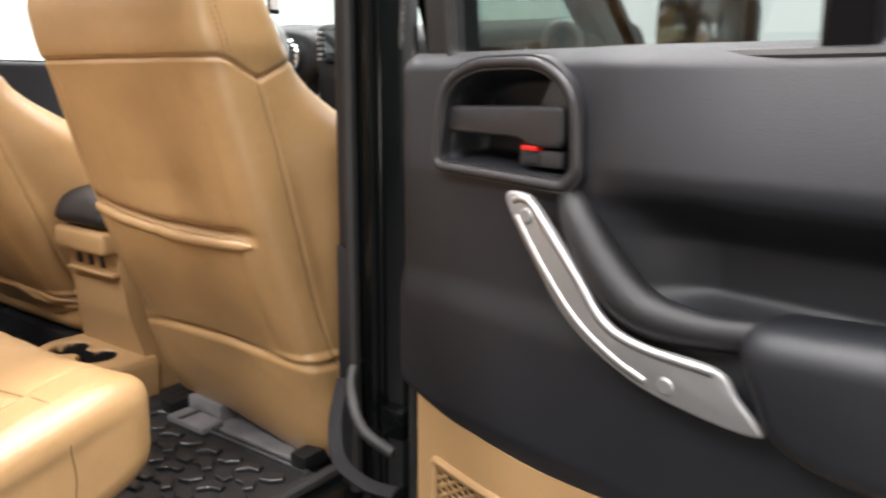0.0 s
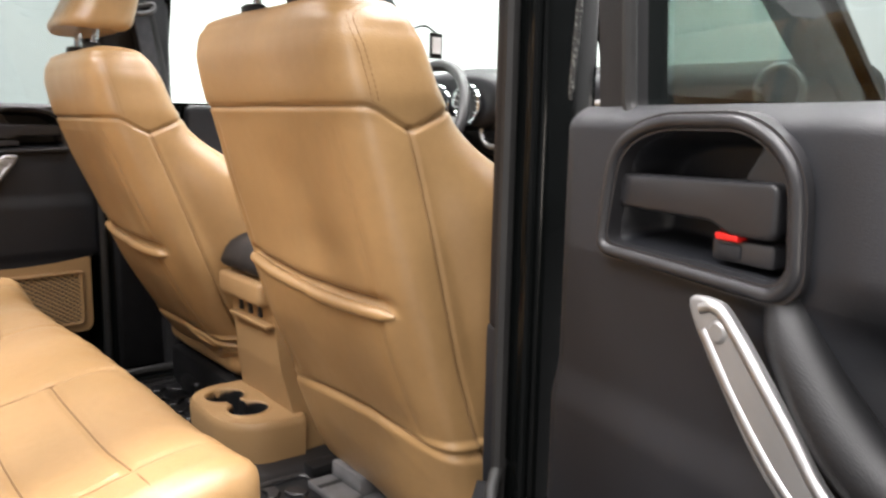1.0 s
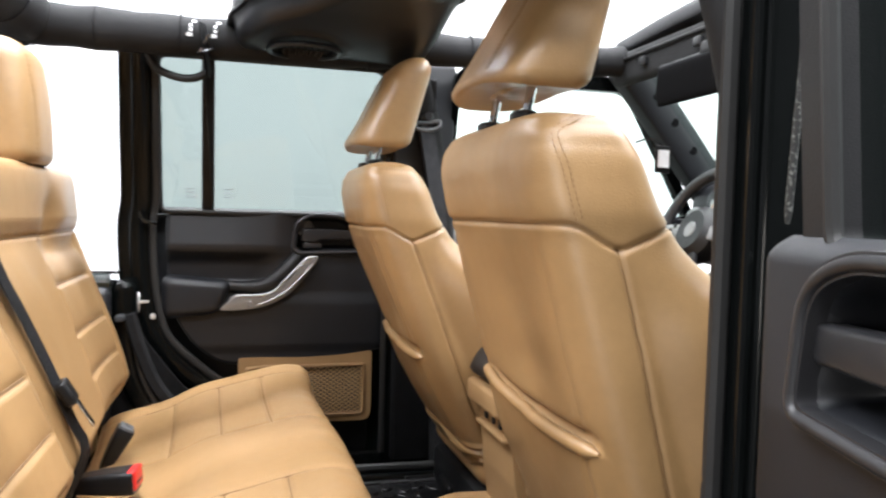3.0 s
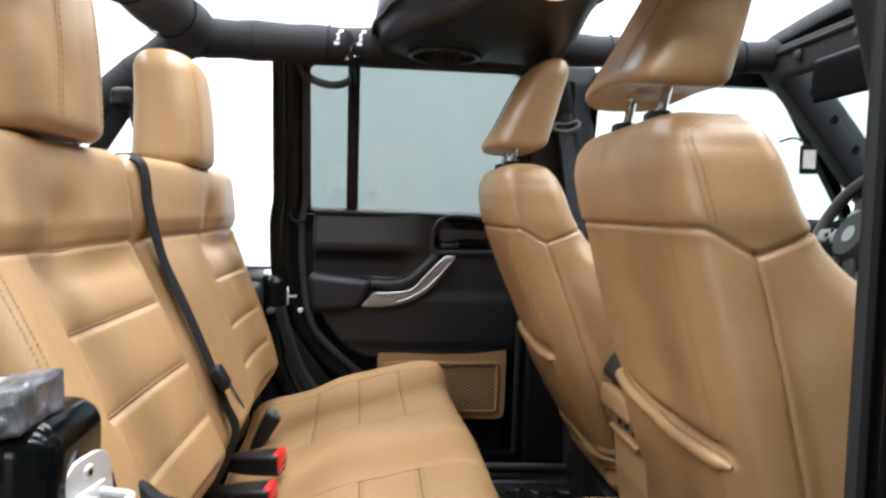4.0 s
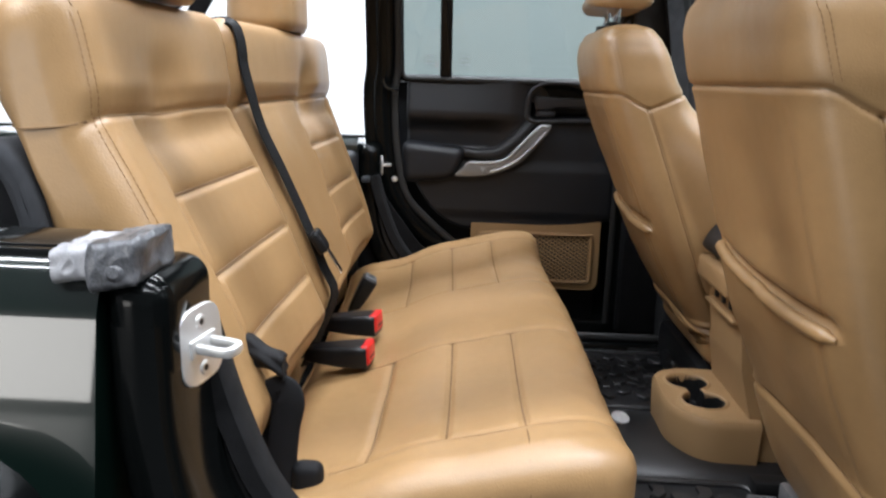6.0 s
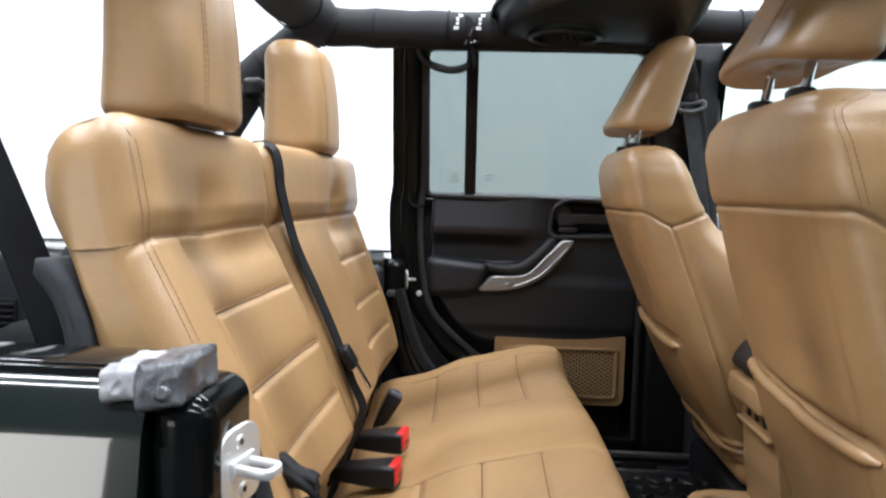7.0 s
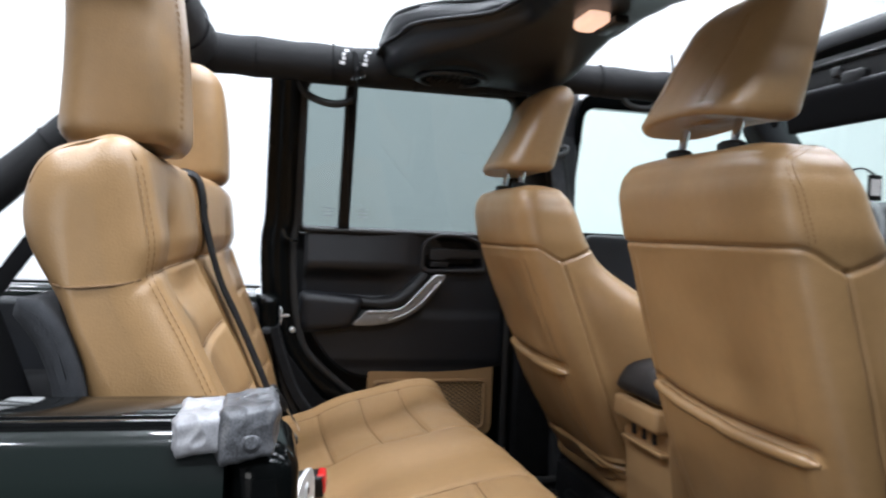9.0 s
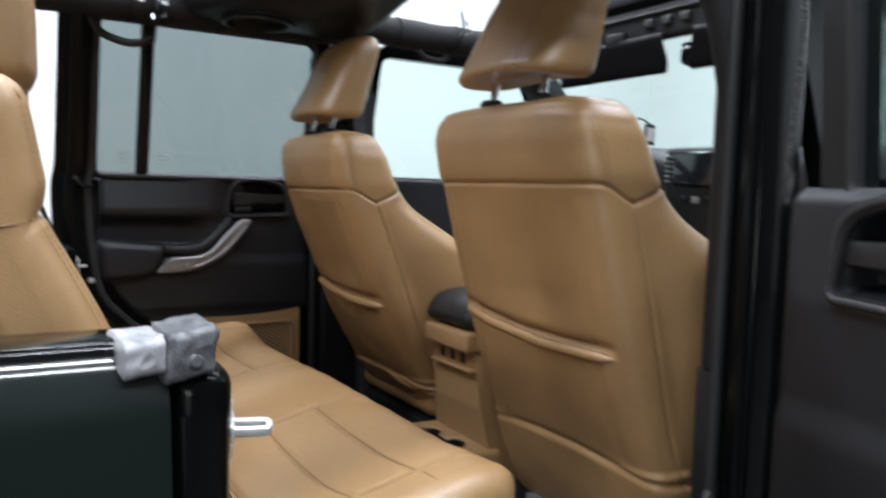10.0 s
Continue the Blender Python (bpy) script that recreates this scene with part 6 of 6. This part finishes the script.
def dashboard():
    th = thing("dashboard", "black moulded dashboard with silver ringed vents", "dashboard")
    rows = box_rows(-0.70, 0.70, 0.16, 0.13, 4, 0.04, 70, 0.02)
    Pad(rows, lambda p, s, t: (p, 1.84 + s, 1.225 + t + 0.02 * np.exp(-((p + 0.42) / 0.2) ** 2)), None, 0.002, 6).build("dash_pad", TRIM, th)
    part("dash_lower", box(-0.69, 0.69, 1.70, 1.98, 0.72, 1.06, 0.04, 4), TRIM, th)
    part("dash_tower", box(-0.19, 0.10, 1.645, 1.80, 0.80, 1.36, 0.025, 4), PLASTIC, th)
    part("screen_bezel", box(-0.140, 0.075, 1.632, 1.66, 1.245, 1.345, 0.008, 3), SCREEN, th, "dark radio screen")
    for k in range(6):
        part("stack_button", box(-0.168, -0.150, 1.634, 1.65, 1.255 + 0.015 * k, 1.262 + 0.015 * k, 0.003), SILVERLIP, th, "silver control button")
    for k in range(3):
        kn = part("control_knob", disc((-0.085 + 0.075 * k, 1.622, 0.985), (0, -1, 0), 0.026, 0.025, 24, 0.004), PLASTIC, th)
        part("knob_ring", torus((-0.085 + 0.075 * k, 1.624, 0.985), (0, 1, 0), 0.027, 0.003, 28, 6), CHROME, kn)
    for k in range(5):
        part("stack_bar", box(-0.11 + 0.045 * k, -0.085 + 0.045 * k, 1.640, 1.65, 1.195, 1.215, 0.003), SATIN if k % 2 else PLASTIC, th)
    for x, z in ((0.615, 1.285), (-0.625, 1.225), (0.16, 1.215), (-0.225, 1.190)):
        v = part("air_vent", torus((x, 1.668, z), (0, 1, 0), 0.048, 0.009, 36, 10), SILVERLIP, th, "silver ringed round air vent")
        part("vent_core", disc((x, 1.674, z), (0, -1, 0), 0.046, 0.01, 28), PLASTIC, v)
        for k in range(4):
            part("vent_blade", box(x - 0.04, x + 0.04, 1.662, 1.672, z - 0.028 + 0.018 * k, z - 0.024 + 0.018 * k, 0), PLASTIC, v)
    # instrument hood and gauges
    hood = Pad(cap_rows([(p, *ellipse_ring(0.20 - 0.04 * q, 0.085 - 0.02 * q, 3, 70)) for q, p in ((1, 1.64), (0.4, 1.648), (0, 1.67), (0, 1.76), (1, 1.80))]), lambda p, s, t: (-0.365 + s, p, 1.272 + t), None).build("gauge_hood", TRIM, th)
    for k, (x, r) in enumerate(((-0.435, 0.055), (-0.30, 0.055))):
        g = part("gauge", disc((x, 1.630, 1.262), (0, -1, 0), r, 0.02, 32), GAUGE, th)
        part("gauge_ring", torus((x, 1.629, 1.262), (0, 1, 0), r, 0.006, 36, 8), CHROME, g, "chrome gauge ring")
        bm = bmesh.new()
        for a in range(12):
            t = math.radians(-210 + a * 22)
            tube([Vector((x + r * 0.74 * math.cos(t), 1.6285, 1.262 - r * 0.74 * math.sin(t))), Vector((x + r * 0.88 * math.cos(t), 1.6285, 1.262 - r * 0.88 * math.sin(t)))], 0.0012, 4, bm=bm)
        part("gauge_marks", bm, WHITEMARK, g)
        part("needle", tube([Vector((x, 1.6275, 1.262)), Vector((x - r * 0.5, 1.6275, 1.262 - r * 0.5))], 0.0015, 5), RED, g, "red needle")
    return th


dashboard()


def steering_wheel():
    c, n = Vector((-0.355, 1.50, 1.205)), Vector((0, -0.92, 0.39)).normalized()
    th = thing("steering_wheel", "black leather steering wheel with silver spokes and buttons", "steering wheel")
    part("rim", torus(c, n, 0.180, 0.016, 56, 12), WHEELSKIN, th)
    q = n.to_track_quat("Z", "Y").to_matrix().to_4x4()
    m = Matrix.Translation(c) @ q
    part("hub", disc(c + n * 0.03, n, 0.075, 0.06, 30, 0.02), SOFT, th)
    part("badge", disc(c + n * 0.0315, n, 0.022, 0.004, 20, 0.001), SATIN, th)
    for a in (0, math.pi, -math.pi / 2 - 0.35, -math.pi / 2 + 0.35):
        d0 = m.to_3x3() @ Vector((math.cos(a), math.sin(a), 0))
        part("spoke", tube([c + d0 * 0.06 + n * 0.01, c + d0 * 0.12 + n * 0.006, c + d0 * 0.178], 0, 10, flat=(0.040, 0.016), up=n[:]), SATIN if a in (0, math.pi) else SOFT, th)
    for a in (0.0, math.pi):
        for k in range(3):
            d0 = m.to_3x3() @ Vector((math.cos(a), math.sin(a), 0))
            e0 = m.to_3x3() @ Vector((0, 1, 0))
            part("wheel_button", disc(c + d0 * (0.098 + 0.018 * (k % 2)) + e0 * (0.014 * (k - 1)) + n * 0.019, n, 0.007, 0.01, 12, 0.002), PLASTIC, th)
    part("column", tube([c - n * 0.02, c - n * 0.30], 0.04, 16), PLASTIC, th)


steering_wheel()


def windshield():
    th = thing("windshield_frame", "black folding windshield frame with clear glass", "windshield")
    for sx in (-1, 1):
        p = smooth_path([(sx * 0.60, 1.385, 1.700), (sx * 0.645, 1.600, 1.485), (sx * 0.70, 1.840, 1.235)], 6)
        b = part("a_pillar", tube(p, 0, 12, flat=(0.112, 0.070, 0.3, 0.4), up=(1, 0, 0)), TRIM, th, "black plastic pillar trim")
        for k in range(3):
            c = p[3 + 2 * k]
            part("pillar_hole", disc(c + Vector((-sx * 0.0365, 0.004, 0.004)), (-sx, 0, 0), 0.013, 0.006, 18), VISORCLOTH, b, "black bolt hole")
    part("header", tube(smooth_path([(-0.60, 1.395, 1.715), (-0.3, 1.385, 1.730), (0, 1.38, 1.733), (0.3, 1.385, 1.730), (0.60, 1.395, 1.715)], 6), 0, 12, flat=(0.07, 0.05), up=(0, 0.3, 1)), TRIM, th)
    bm = bmesh.new()
    q = [bm.verts.new(v) for v in ((-0.60, 1.42, 1.70), (0.60, 1.42, 1.70), (0.68, 1.86, 1.25), (-0.68, 1.86, 1.25))]
    bm.faces.new(q)
    g = part("windshield_pane", bm, CLEAR, th, smooth=False)
    face_to(g, (0, -1, -0.5))
    part("cowl", box(-0.74, 0.74, 1.86, 2.9, 1.10, 1.24, 0.05, 4), PAINT, th)
    pad = part("header_pad", box(-0.585, 0.585, 1.350, 1.392, 1.612, 1.702, 0.016, 3), FABRIC, th, "black padded header trim")
    part("header_ridge", tube([Vector((-0.56, 1.347, 1.676)), Vector((0, 1.345, 1.678)), Vector((0.56, 1.347, 1.676))], 0.006, 8), PLASTIC, pad)
    for x in (-0.40, -0.15, 0.03, 0.09, 0.15, 0.40):
        part("header_clip", box(x - 0.014, x + 0.014, 1.336, 1.352, 1.640, 1.664, 0.005, 3), HANDLE, pad, "black header clip")
    for cx in (0.38, -0.10):
        v = thing("sun_visor", "black padded sun visor folded against the header", "sun visor")
        rows = box_rows(cx - 0.20, cx + 0.20, 0.047, 0.010, 4, 0.010, 50, 0.03)
        Pad(rows, lambda p, s, t: (p - (0.30 * s + 0.35 * np.clip(-s - 0.015, 0, 1)) * np.sign(p - cx), 1.332 - 0.12 * s - 0.99 * t, 1.566 + 0.99 * s - 0.12 * t), None, 0.001, 9).build("visor_board", VISORCLOTH, v)
        part("visor_rod", tube([Vector((cx - 0.19, 1.334, 1.612)), Vector((cx + 0.19, 1.334, 1.612))], 0.009, 10), PLASTIC, v)
        part("visor_clip", box(cx - 0.02, cx + 0.05, 1.325, 1.355, 1.600, 1.645, 0.010, 3), PLASTIC, v)
    m = thing("rear_view_mirror", "black interior mirror on its stalk", "mirror")
    part("mirror_body", box(0.09, 0.28, 1.395, 1.425, 1.545, 1.605, 0.012, 3), PLASTIC, m)
    part("mirror_glass", box(0.096, 0.274, 1.391, 1.394, 1.551, 1.599, 0.001), CHROME, m)
    part("mirror_stalk", tube([Vector((0.16, 1.42, 1.59)), Vector((0.16, 1.48, 1.635))], 0.012, 10), PLASTIC, m)


windshield()
